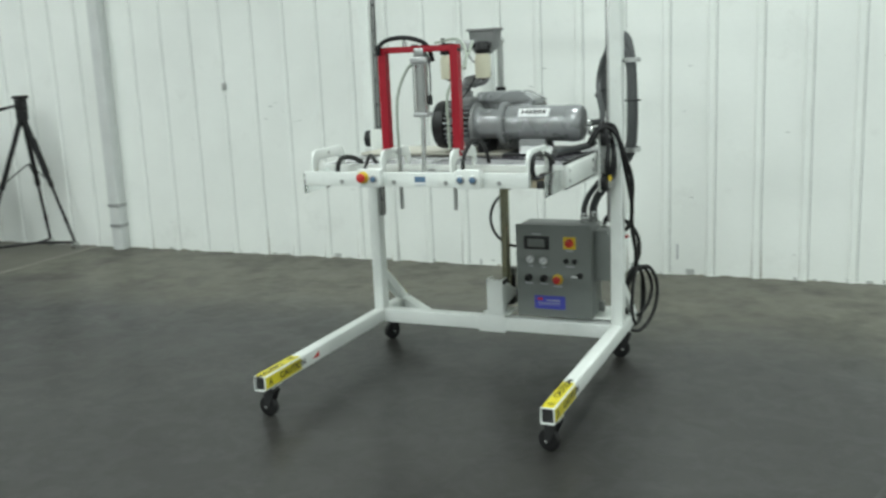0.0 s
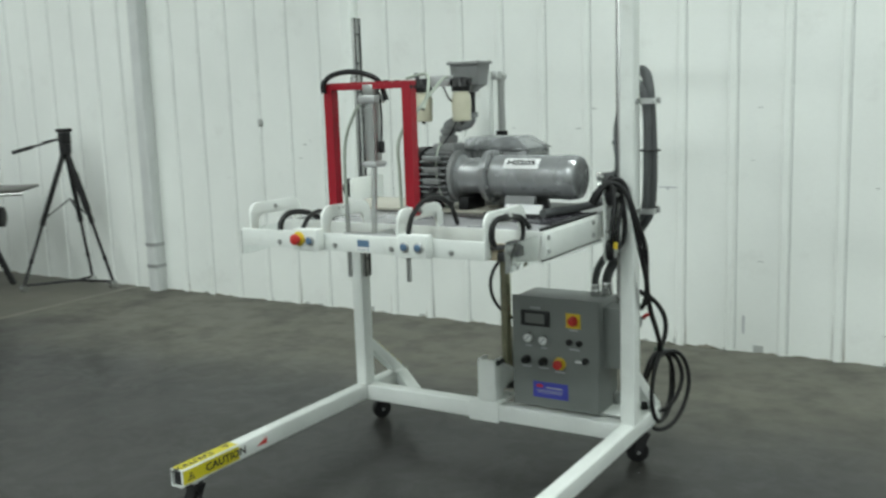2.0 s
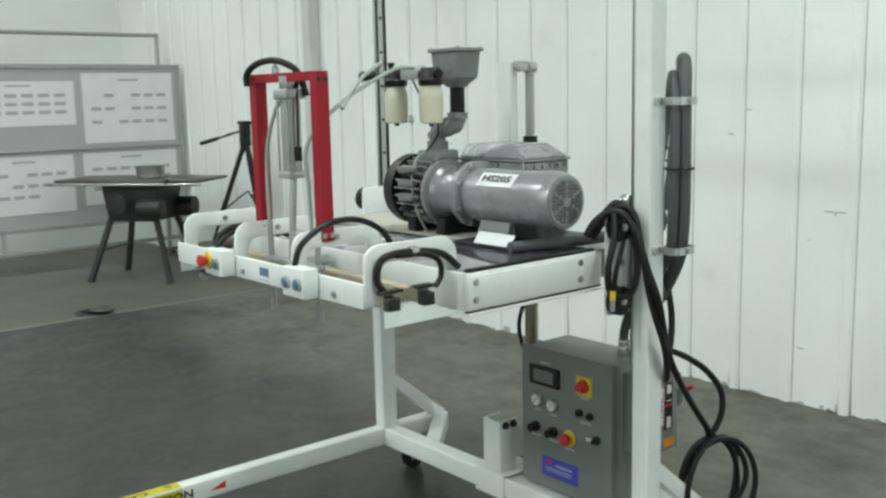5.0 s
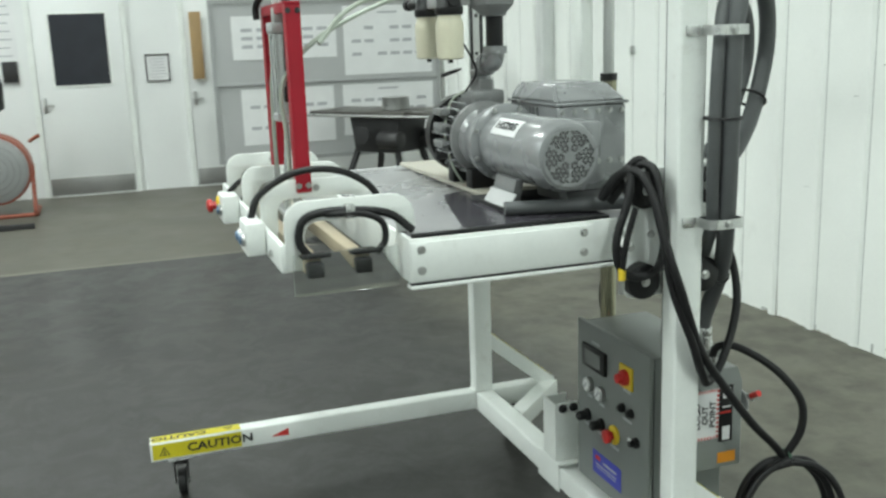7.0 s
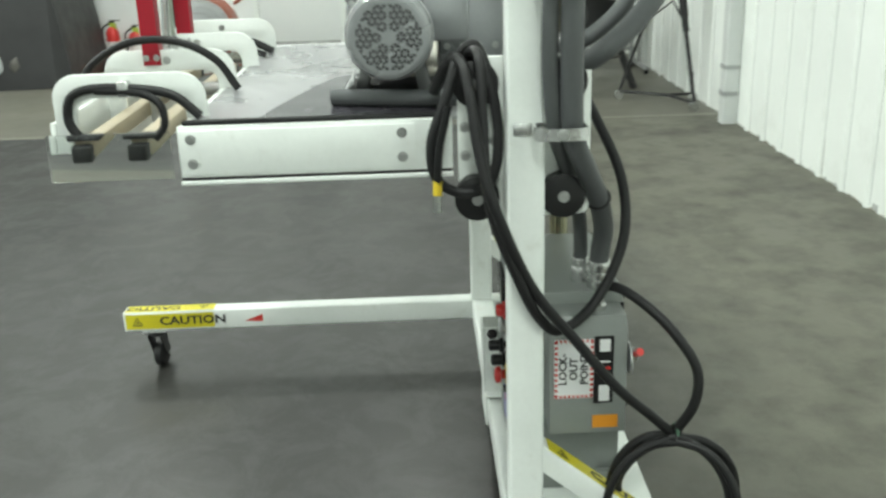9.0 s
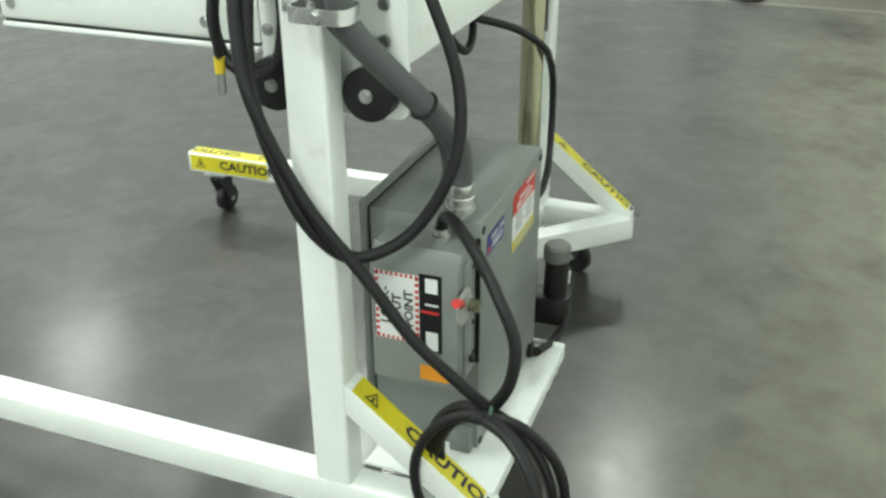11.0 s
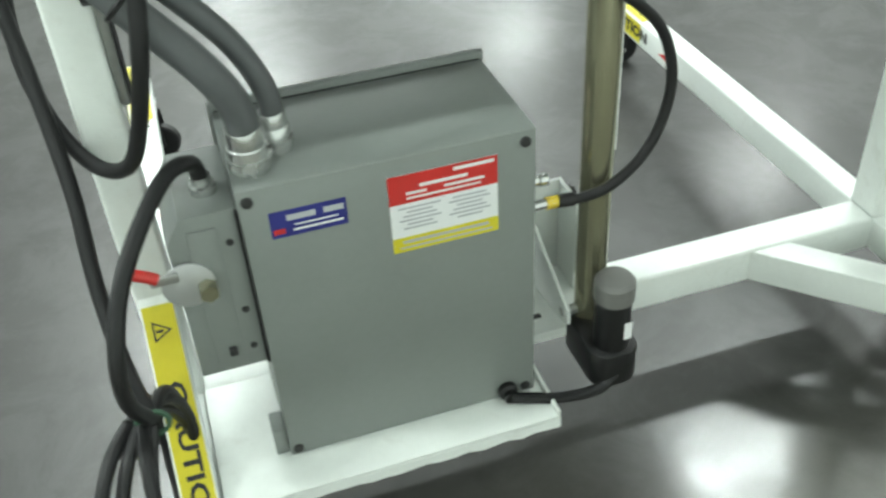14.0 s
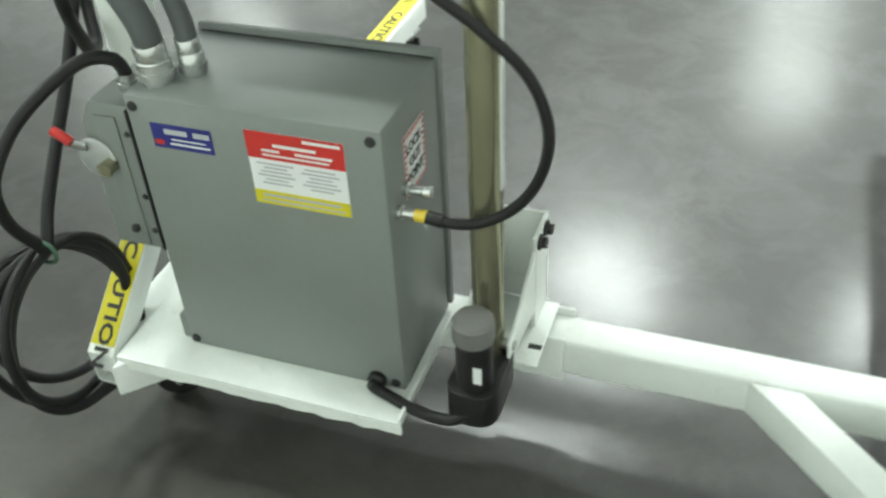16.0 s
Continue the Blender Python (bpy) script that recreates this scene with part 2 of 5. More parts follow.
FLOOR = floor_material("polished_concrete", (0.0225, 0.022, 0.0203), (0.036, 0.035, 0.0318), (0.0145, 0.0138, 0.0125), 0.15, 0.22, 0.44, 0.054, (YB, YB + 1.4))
FLOOR2 = floor_material("worn_tan_concrete", (0.098, 0.094, 0.076), (0.135, 0.128, 0.10), (0.072, 0.069, 0.056), 0.30, 0.55, 0.35, 0.02)


# ---- mesh helpers ----
def box_bm(x0, x1, y0, y1, z0, z1, bevel=0.0, bm=None):
    bm = bm or bmesh.new()
    r = bmesh.ops.create_cube(bm, size=1)
    for v in r["verts"]:
        v.co = Vector(((x0 + x1) / 2 + v.co.x * (x1 - x0), (y0 + y1) / 2 + v.co.y * (y1 - y0), (z0 + z1) / 2 + v.co.z * (z1 - z0)))
    if bevel:
        edges = list({e for v in r["verts"] for e in v.link_edges})
        bmesh.ops.bevel(bm, geom=edges, offset=bevel, segments=2, affect="EDGES", profile=0.5)
    return bm


def cyl_bm(a, b, r0, r1=None, seg=24, bevel=0.0, bm=None):
    """A cylinder or cone from a to b."""
    a, b = Vector(a), Vector(b)
    bm = bm or bmesh.new()
    d = b - a
    r = bmesh.ops.create_cone(bm, cap_ends=True, segments=seg, radius1=r0, radius2=r0 if r1 is None else r1, depth=d.length)
    if bevel:
        caps = [e for v in r["verts"] for e in v.link_edges if abs(e.verts[0].co.z - e.verts[1].co.z) < 1e-6]
        new_geom = bmesh.ops.bevel(bm, geom=list(set(caps)), offset=bevel, segments=2, affect="EDGES", profile=0.5)
        verts = list({v for f in new_geom["faces"] for v in f.verts} | {v for v in r["verts"] if v.is_valid})
    else:
        verts = r["verts"]
    m = Matrix.Translation((a + b) / 2) @ d.to_track_quat("Z", "Y").to_matrix().to_4x4()
    bmesh.ops.transform(bm, matrix=m, verts=verts)
    return bm


def lathe_bm(origin, axis, profile, seg=32, bm=None):
    """A turned body: profile of (distance along axis, radius)."""
    bm = bm or bmesh.new()
    q = Vector(axis).to_track_quat("Z", "Y").to_matrix().to_4x4()
    m = Matrix.Translation(origin) @ q
    rings = []
    for d, r in profile:
        rings.append([bm.verts.new(m @ Vector((r * math.cos(2 * math.pi * k / seg), r * math.sin(2 * math.pi * k / seg), d))) for k in range(seg)])
    for i in range(len(rings) - 1):
        for k in range(seg):
            bm.faces.new((rings[i][k], rings[i][(k + 1) % seg], rings[i + 1][(k + 1) % seg], rings[i + 1][k]))
    bm.faces.new(rings[0][::-1])
    bm.faces.new(rings[-1])
    bmesh.ops.recalc_face_normals(bm, faces=bm.faces)
    return bm


def prism_bm(axis, lo, hi, pts, bevel=0.0, bm=None):
    """A polygon in the two other axes, drawn out along axis."""
    bm = bm or bmesh.new()

    def at(d, p):
        return {"x": (d, p[0], p[1]), "y": (p[0], d, p[1]), "z": (p[0], p[1], d)}[axis]

    a = [bm.verts.new(at(lo, p)) for p in pts]
    b = [bm.verts.new(at(hi, p)) for p in pts]
    n = len(pts)
    fs = [bm.faces.new(a), bm.faces.new(b[::-1])]
    fs += [bm.faces.new((a[i], b[i], b[(i + 1) % n], a[(i + 1) % n])) for i in range(n)]
    bmesh.ops.recalc_face_normals(bm, faces=fs)
    if bevel:
        es = [e for f in fs[:2] for e in f.edges]
        bmesh.ops.bevel(bm, geom=list(set(es)), offset=bevel, segments=2, affect="EDGES", profile=0.5)
    return bm


def ring_bm(axis, lo, hi, outer, inner, bm=None):
    """A hollow section: outer and inner loops of equal count, drawn out along axis."""
    bm = bm or bmesh.new()

    def at(d, p):
        return {"x": (d, p[0], p[1]), "y": (p[0], d, p[1]), "z": (p[0], p[1], d)}[axis]

    L = [[bm.verts.new(at(d, p)) for p in loop] for d, loop in ((lo, outer), (hi, outer), (hi, inner), (lo, inner))]
    n = len(outer)
    for i in range(4):
        A, B = L[i], L[(i + 1) % 4]
        for k in range(n):
            bm.faces.new((A[k], A[(k + 1) % n], B[(k + 1) % n], B[k]))
    bmesh.ops.recalc_face_normals(bm, faces=bm.faces)
    return bm


def rounded(x0, x1, z0, z1, r, n=4):
    out = []
    for cx, cz, a0 in ((x1 - r, z1 - r, 0), (x0 + r, z1 - r, 90), (x0 + r, z0 + r, 180), (x1 - r, z0 + r, 270)):
        for k in range(n + 1):
            a = radians(a0 + 90 * k / n)
            out.append((cx + r * math.cos(a), cz + r * math.sin(a)))
    return out


def square_tube(axis, lo, hi, a0, a1, b0, b1, wall=0.005, r=0.007):
    return ring_bm(axis, lo, hi, rounded(a0, a1, b0, b1, r, 3), rounded(a0 + wall, a1 - wall, b0 + wall, b1 - wall, max(0.001, r - wall * 0.6), 3))


def spline(pts, per=8):
    """Catmull-Rom through the points."""
    P = [Vector(p) for p in pts]
    P = [2 * P[0] - P[1]] + P + [2 * P[-1] - P[-2]]
    out = []
    for i in range(1, len(P) - 2):
        for k in range(per):
            t = k / per
            a, b, c, d = P[i - 1:i + 3]
            out.append(0.5 * ((2 * b) + (c - a) * t + (2 * a - 5 * b + 4 * c - d) * t * t + (3 * b - a - 3 * c + d) * t ** 3))
    return out + [P[-2]]


def hose_bm(pts, r, seg=10, per=8, bm=None, smooth=True):
    bm = bm or bmesh.new()
    path = spline(pts, per) if smooth else [Vector(p) for p in pts]
    up, rings = None, []
    for i, p in enumerate(path):
        t = (path[min(i + 1, len(path) - 1)] - path[max(i - 1, 0)]).normalized()
        if up is None:
            up = t.orthogonal().normalized()
        up = (up - t * up.dot(t)).normalized()
        s = t.cross(up)
        rings.append([bm.verts.new(p + r * (math.cos(2 * math.pi * k / seg) * up + math.sin(2 * math.pi * k / seg) * s)) for k in range(seg)])
    for i in range(len(rings) - 1):
        for k in range(seg):
            bm.faces.new((rings[i][k], rings[i][(k + 1) % seg], rings[i + 1][(k + 1) % seg], rings[i + 1][k]))
    bm.faces.new(rings[0][::-1])
    bm.faces.new(rings[-1])
    return bm


def thing(name, label, category, base=(0, 0, 0), group="", kind=""):
    ob = new(name)
    ob.location = base
    return tagged(ob, label, category, group, kind)


def finish(bm, name, mat, smooth=True):
    me = bpy.data.meshes.new(name)
    bm.to_mesh(me)
    bm.free()
    me.materials.append(mat)
    if smooth:
        for p in me.polygons:
            p.use_smooth = True
        me.set_sharp_from_angle(angle=radians(35))
    return me


def origin_of(ob):
    p = Vector((0, 0, 0))
    while ob:
        p += ob.location
        ob = ob.parent
    return p


def part(name, bm, mat, parent, label=""):
    """Links a bmesh, drawn in world places, as one mesh under a thing or a part."""
    o = origin_of(parent)
    for v in bm.verts:
        v.co -= o
    ob = new(name, finish(bm, name, mat))
    ob.parent = parent
    return tagged(ob, label)


def solid(name, bm, mat, label="", category="", group="", kind=""):
    return tagged(new(name, finish(bm, name, mat)), label, category, group, kind)


def letters_bm(text, height, m, depth=0.0006, stretch=1.0):
    """Lettering as a mesh, centred on m's origin, in m's x-y plane."""
    cu = bpy.data.curves.new("lettering", "FONT")
    cu.body, cu.size, cu.align_x, cu.align_y, cu.extrude = text, height * 1.38, "CENTER", "CENTER", depth
    cu.resolution_u, cu.offset = 2, height * 0.035
    ob = bpy.data.objects.new("lettering", cu)
    scene.collection.objects.link(ob)
    bpy.context.view_layer.update()
    me = bpy.data.meshes.new_from_object(ob.evaluated_get(bpy.context.evaluated_depsgraph_get()))
    bm = bmesh.new()
    bm.from_mesh(me)
    bmesh.ops.transform(bm, matrix=m @ Matrix.Diagonal((stretch, 1, 1, 1)), verts=bm.verts)
    bpy.data.objects.remove(ob)
    bpy.data.meshes.remove(me)
    return bm


def facing(origin, right, up):
    r, u = Vector(right).normalized(), Vector(up).normalized()
    n = r.cross(u)
    return Matrix.Translation(origin) @ Matrix((r, u, n)).transposed().to_4x4()


def plate_bm(m, w, h, t=0.0008):
    """A thin plate lying on m's x-y plane, its back on the plane."""
    bm = box_bm(-w / 2, w / 2, -h / 2, h / 2, 0, t)
    bmesh.ops.transform(bm, matrix=m, verts=bm.verts)
    return bm


def bars_bm(m, rows, t=0.0006):
    """Plain bars in place of small print: rows of (x, y, width, height) on m's plane."""
    bm = bmesh.new()
    for x, y, w, h in rows:
        box_bm(x - w / 2, x + w / 2, y - h / 2, y + h / 2, 0, t, bm=bm)
    bmesh.ops.transform(bm, matrix=m, verts=bm.verts)
    return bm


def bars(parent, m, rows, mat, name="print_bar"):
    for row in rows:
        part(name, bars_bm(m, [row]), mat, parent)


def bolt_bm(p, axis, r=0.008, h=0.006):
    p, a = Vector(p), Vector(axis).normalized()
    bm = cyl_bm(p, p + a * h * 0.35, r * 1.35, seg=14)
    return cyl_bm(p + a * h * 0.35, p + a * h, r, seg=6, bm=bm)


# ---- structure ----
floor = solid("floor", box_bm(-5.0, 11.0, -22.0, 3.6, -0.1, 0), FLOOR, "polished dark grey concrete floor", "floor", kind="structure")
solid("floor_2", box_bm(-9.1, -5.07, -22.0, 3.6, -0.1, -0.001), FLOOR2, "worn tan concrete floor beyond a joint", "floor", kind="structure")
solid("trim", box_bm(-5.07, -5.0, -22.0, 3.6, -0.1, 0.001), material("pale_joint_strip", (0.17, 0.163, 0.135), 0.55, var=0.15, scale=3, dirt=(0.12, 0.12, 0.1), dirt_amount=0.6),
      "pale worn joint strip across the floor", "floor strip", kind="structure")
WY = 3.57
solid("wall_north", box_bm(-9.3, 11.2, WY, WY + 0.2, -0.1, 6.2), WALLW, "white ribbed metal panel wall with scuffed base", "wall", kind="structure")
solid("wall_west", box_bm(-9.3, -9.1, -22.2, WY, -0.1, 6.2), WALLP, "white painted end wall with doors", "wall", kind="structure")
solid("wall_south", box_bm(-9.3, 11.2, -22.2, -22.0, -0.1, 6.2), WALLP, "plain white hall wall", "wall", kind="structure")
solid("wall_east", box_bm(11.0, 11.2, -22.0, WY, -0.1, 6.2), WALLP, "plain white hall wall", "wall", kind="structure")
solid("ceiling", box_bm(-9.3, 11.2, -22.2, WY + 0.2, 6.2, 6.4), CEIL, "white hall ceiling", "ceiling", kind="structure")
north = bpy.data.objects["wall_north"]
rng = random.Random(4)
for i in range(58):
    x = -3.715 + 0.3302 * (i - 14)
    if x > 10.8 or -4.85 < x < -4.5:
        continue
    w = 0.017
    pts = [(x - w * 1.7, WY), (x - w, WY - 0.018), (x + w, WY - 0.018), (x + w * 1.7, WY)]
    part("panel_rib", prism_bm("z", 0.0, 6.2, [(px, py + 0.0005) for px, py in pts]), WALLW, north)
    # flat grey line along one side of each rib
    part("rib_line", box_bm(x + w * 1.7 + 0.002, x + w * 1.7 + 0.009, WY - 0.0008, WY + 0.001, 0.012, 6.2), WALLMARK, north)
for i in range(30):
    x = rng.uniform(-4.5, 3.0)
    part("scuff", box_bm(x, x + rng.uniform(0.01, 0.07), WY - 0.001, WY + 0.001, 0.0, rng.uniform(0.01, 0.05)), WALLMARK, north)
STAIN = material("brown_base_stain", (0.30, 0.28, 0.23), 0.8, var=0.2, scale=20)
for i in range(150):
    x = rng.uniform(-8.6, 4.5)
    h = rng.uniform(0.003, 0.014) * (1.8 if rng.random() < 0.15 else 1.0)
    w = rng.uniform(0.015, 0.16)
    part("base_stain", prism_bm("y", WY - 0.0012, WY + 0.001, [(x, 0.0), (x + w, 0.0), (x + w * 0.86, h * 0.4), (x + w * 0.6, h * rng.uniform(0.3, 0.7)), (x + w * 0.45, h), (x + w * 0.3, h * 0.5), (x + w * 0.12, h * 0.6)]), STAIN, north)
# thin drip marks beside the ribs
for i in range(26):
    x = -3.715 + 0.3302 * rng.randrange(-2, 18) + rng.choice((-0.032, 0.034))
    h = rng.uniform(0.06, 0.34)
    part("drip_mark", prism_bm("y", WY - 0.0009, WY + 0.001, [(x, 0.0), (x + 0.010, 0.0), (x + 0.006, h * 0.6), (x + 0.004, h), (x + 0.001, h * 0.5)]), STAIN, north)
for i in range(46):
    x, z = rng.uniform(-4.4, 4.5), rng.uniform(0.05, 1.5) ** 1.3
    w = rng.uniform(0.006, 0.05)
    part("scuff", prism_bm("y", WY - 0.0010, WY + 0.001, [(x, z), (x + w, z + rng.uniform(-0.006, 0.006)), (x + w * 0.9, z + 0.004), (x + w * 0.2, z + 0.005)]), WALLMARK, north)
part("scuff", box_bm(0.10, 0.23, WY - 0.002, WY + 0.001, 1.058, 1.064), INKG, north)
part("scuff", box_bm(0.155, 0.165, WY - 0.003, WY + 0.001, 1.045, 1.062), INKG, north)
part("scuff", box_bm(0.66, 0.672, WY - 0.003, WY + 0.001, 0.12, 0.24), INKG, north)
part("wall_hook", box_bm(-3.37, -3.33, WY - 0.02, WY, 1.5, 1.56, 0.004), STEEL, north, "small grey metal wall clip")
cover = thing("column_cover", "grey-white square downpipe with two clamps on the wall", "downpipe", (-4.69, WY - 0.06, 0))
part("pipe", square_tube("z", 0.0, 6.2, -4.745, -4.625, WY - 0.115, WY - 0.001, 0.004, 0.012), material("pale_grey_cover", (0.60, 0.62, 0.61), 0.45, var=0.06, dirt=(0.35, 0.35, 0.33), dirt_amount=0.3), cover)
for z in (0.22, 0.42):
    part("clamp", ring_bm("z", z, z + 0.03, rounded(-4.752, -4.618, WY - 0.122, WY - 0.0005, 0.012, 3), rounded(-4.746, -4.624, WY - 0.116, WY - 0.0006, 0.012, 3)), FRAME, cover)

# lamps under the ceiling
first_lamp = None
# lamps at y 0.9 and at x 5.4 are unseen fill for machine and wall
for x, row in ((-6.3, (0.9, -2.0, -6.3)), (-4.8, (-11.2, -15.0, -18.8)), (-3.5, (-2.1,)), (-2.15, (-5.75,)), (1.0, (0.9, -3.3, -5.75)), (-0.65, (-11.0, -15.0, -18.8)), (5.4, (1.2,)),
               (8.4, (0.9, -7.8, -11.0, -14.5, -18.5))):
    for y in row:
        m = pose(x, y, 5.72)
        if first_lamp is None:
            first_lamp = thing("ceiling_light", "white high-bay ceiling light with a bright diffuser", "ceiling light", (0, 0, 0), "high-bay lights")
            part("housing", box_bm(-0.62, 0.62, -0.22, 0.22, 0.0, 0.09, 0.01), WHITE, first_lamp)
            part("diffuser", box_bm(-0.58, 0.58, -0.18, 0.18, -0.012, -0.001, 0.003), LIGHT, first_lamp, "glowing diffuser")
            for sx in (-0.5, 0.5):
                part("hanger", cyl_bm((sx, 0, 0.09), (sx, 0, 0.48), 0.006, seg=8), ZINC, first_lamp)
            first_lamp.matrix_basis = m
        else:
            copy_thing(first_lamp, m)
        la = bpy.data.lights.new("hall_and_fill_lamp", "AREA")
        la.shape, la.size, la.size_y, la.energy, la.color = "RECTANGLE", 1.16, 0.36, LAMP_W * (0.6 if x < -6 else 1.0), LAMP_WARM if x < -6 else LAMP_COL
        lo = new("hall_and_fill_lamp", la)
        lo.matrix_basis = pose(x, y, 5.695)

# ---- wheeled lift frame ----
LX0, LX1, RX0, RX1 = -0.752, -0.689, 0.697, 0.762
ZB, ZT = 0.164, 0.240
PY0, PY1 = 1.288, 1.364
REAR = 1.640

frame_ob = thing("mobile_lift", "white square-tube lift stand on black casters with yellow stickers", "lift stand", (0, 0.8, 0))


def caster(x, y, turn):
    c = part("caster", box_bm(x - 0.034, x + 0.034, y - 0.045, y + 0.045, ZB - 0.008, ZB - 0.0005, 0.002), ZINC, frame_ob, "black swivel caster with a zinc fork")
    rot = Matrix.Translation((x, y, 0)) @ pose(0, 0, 0, 0, 0, turn) @ Matrix.Translation((-x, -y, 0))
    wy = y + 0.028
    bm = cyl_bm((x, y, ZB - 0.026), (x, y, ZB - 0.008), 0.028, seg=20)
    for sx in (-1, 1):
        prism_bm("x", x + sx * 0.024 - 0.002, x + sx * 0.024 + 0.002, [(y - 0.03, ZB - 0.022), (y + 0.035, ZB - 0.022), (wy + 0.014, 0.045), (wy - 0.014, 0.045)], bm=bm)
    bmesh.ops.transform(bm, matrix=rot, verts=bm.verts)
    part("fork", bm, DARKM, c)
    bm = lathe_bm((x - 0.017, wy, 0.051), (1, 0, 0), [(0, 0.030), (0.001, 0.046), (0.006, 0.051), (0.028, 0.051), (0.033, 0.046), (0.034, 0.030)], 28)
    bmesh.ops.transform(bm, matrix=rot, verts=bm.verts)
    part("wheel", bm, BLACK, c)
    bm = cyl_bm((x - 0.03, wy, 0.051), (x + 0.03, wy, 0.051), 0.009, seg=12)
    bmesh.ops.transform(bm, matrix=rot, verts=bm.verts)
    part("axle", bm, ZINC, c)


for x0, x1 in ((LX0, LX1), (RX0, RX1)):
    part("leg", square_tube("y", 0.0, REAR, x0, x1, ZB, ZT), WHITE, frame_ob)
    # dark plate inside the open tube stands in for the shade within
    part("dark_tube_plug", box_bm(x0 + 0.006, x1 - 0.006, 0.014, 0.018, ZB + 0.006, ZT - 0.006), DARKM, frame_ob)
    part("post", square_tube("z", ZT, 2.75, x0, x1, PY0, PY1), WHITE, frame_ob)
    part("brace", prism_bm("x", x0 + 0.004, x1 - 0.004, [(PY1 - 0.002, 0.478), (REAR + 0.006, 0.247), (REAR + 0.006, 0.205), (REAR - 0.05, ZT - 0.001), (1.57, ZT - 0.001), (PY1 - 0.002, 0.412)], 0.003), WHITE, frame_ob)
    part("weld_bead", hose_bm([(x0 + 0.006, PY0 - 0.002, ZT + 0.001), (x1 - 0.006, PY0 - 0.002, ZT + 0.001)], 0.0035, 6, 2), WHITE, frame_ob)
    cx = (x0 + x1) / 2
    caster(cx, 0.105, 84 if cx < 0 else 75)
    caster(cx, 1.50, 150 if cx < 0 else 120)
part("crossbar", square_tube("x", LX1 + 0.001, RX0 - 0.001, PY0 + 0.002, PY1 + 0.002, ZB - 0.004, ZT - 0.001), WHITE, frame_ob)
part("top_beam", square_tube("x", LX1 + 0.001, RX0 - 0.001, PY0 + 0.002, PY1 + 0.002, 2.66, 2.736), WHITE, frame_ob)
for s, xo in ((-1, LX1), (1, RX0)):
    xa = s * 0.40
    xe = xo - s * 0.001
    y_end = PY1 + 0.004 + abs(xe - xa)
    part("corner_tube", prism_bm("z", ZB + 0.001, ZT - 0.002, [(xa, PY1 + 0.003), (xe, y_end), (xe, y_end - 0.088), (xa + s * 0.088, PY1 + 0.003)], 0.004), WHITE, frame_ob)
part("sleeve_plate", box_bm(-0.075, 0.085, PY0 - 0.006, PY0 + 0.0015, ZB - 0.012, ZT + 0.012, 0.002), WHITE, frame_ob)
part("sleeve_plate", box_bm(-0.075, 0.085, PY1 + 0.0025, PY1 + 0.010, ZB - 0.012, ZT + 0.012, 0.002), WHITE, frame_ob)
part("foot_flange", box_bm(-0.045, 0.104, PY0 - 0.004, 1.455, ZT + 0.0125, ZT + 0.0185, 0.0015), WHITE, frame_ob)
for x, sy in ((0.088, 1.41), (-0.031, 1.41)):
    part("slot", box_bm(x - 0.012, x + 0.012, sy - 0.006, sy + 0.006, ZT + 0.0186, ZT + 0.0194), INK, frame_ob)
# upright channel that carries the foot of the actuator
part("bracket_web", box_bm(-0.018, 0.075, PY0 - 0.010, PY0 - 0.004, ZT + 0.0187, 0.462, 0.0015), WHITE, frame_ob)
for x0, x1, s in ((-0.018, -0.010, -1), (0.067, 0.075, 1)):
    part("bracket_cheek", box_bm(x0, x1, PY0 - 0.0035, 1.362, ZT + 0.0187, 0.462, 0.0015), WHITE, frame_ob)
    part("clevis_ear", prism_bm("x", x0 + 0.001, x1 - 0.001, [(1.3625, 0.300), (1.500, 0.318), (1.522, 0.330), (1.522, 0.360), (1.49, 0.372), (1.3625, 0.435)], 0.001), WHITE, frame_ob)
    for y in (1.305, 1.345):
        part("bolt", bolt_bm((x1 if s > 0 else x0, y, 0.445), (s, 0, 0), 0.011, 0.014), DARKM, frame_ob)
# tray under the cabinet
part("tray", box_bm(0.137, RX0 - 0.001, PY1 + 0.003, 1.643, ZT + 0.004, ZT + 0.010, 0.001), WHITE, frame_ob)
part("tray_lip", box_bm(0.137, 0.143, PY1 + 0.003, 1.643, ZT + 0.0105, ZT + 0.022, 0.001), WHITE, frame_ob)
rt = random.Random(9)
edge = [(0.137 + 0.56 * i / 24, ZT + 0.0035 - (0.020 + rt.uniform(-0.003, 0.004))) for i in range(25)]
part("tray_lip", prism_bm("y", 1.640, 1.6435, [(0.137, ZT + 0.0035), (0.697, ZT + 0.0035)] + edge[::-1]), WHITE, frame_ob)
# rails on the inner post faces
for s, x in ((1, LX1), (-1, RX0)):
    a, b = sorted((x + s * 0.0005, x + s * 0.014))
    part("rail", box_bm(a, b, 1.298, 1.352, 0.81, 2.10, 0.002), STEEL, frame_ob)
    for y0, y1 in ((1.299, 1.311), (1.339, 1.351)):
        a2, b2 = sorted((x + s * 0.0145, x + s * 0.0185))
        part("rail_edge", box_bm(a2, b2, y0, y1, 0.81, 2.10, 0.002), DARKM, frame_ob)
    for k in range(9):
        z = 0.9 + k * 0.14
        part("rail_bolt", bolt_bm((x + s * 0.014, 1.325, z), (s, 0, 0), 0.005, 0.004), DARKM, frame_ob)
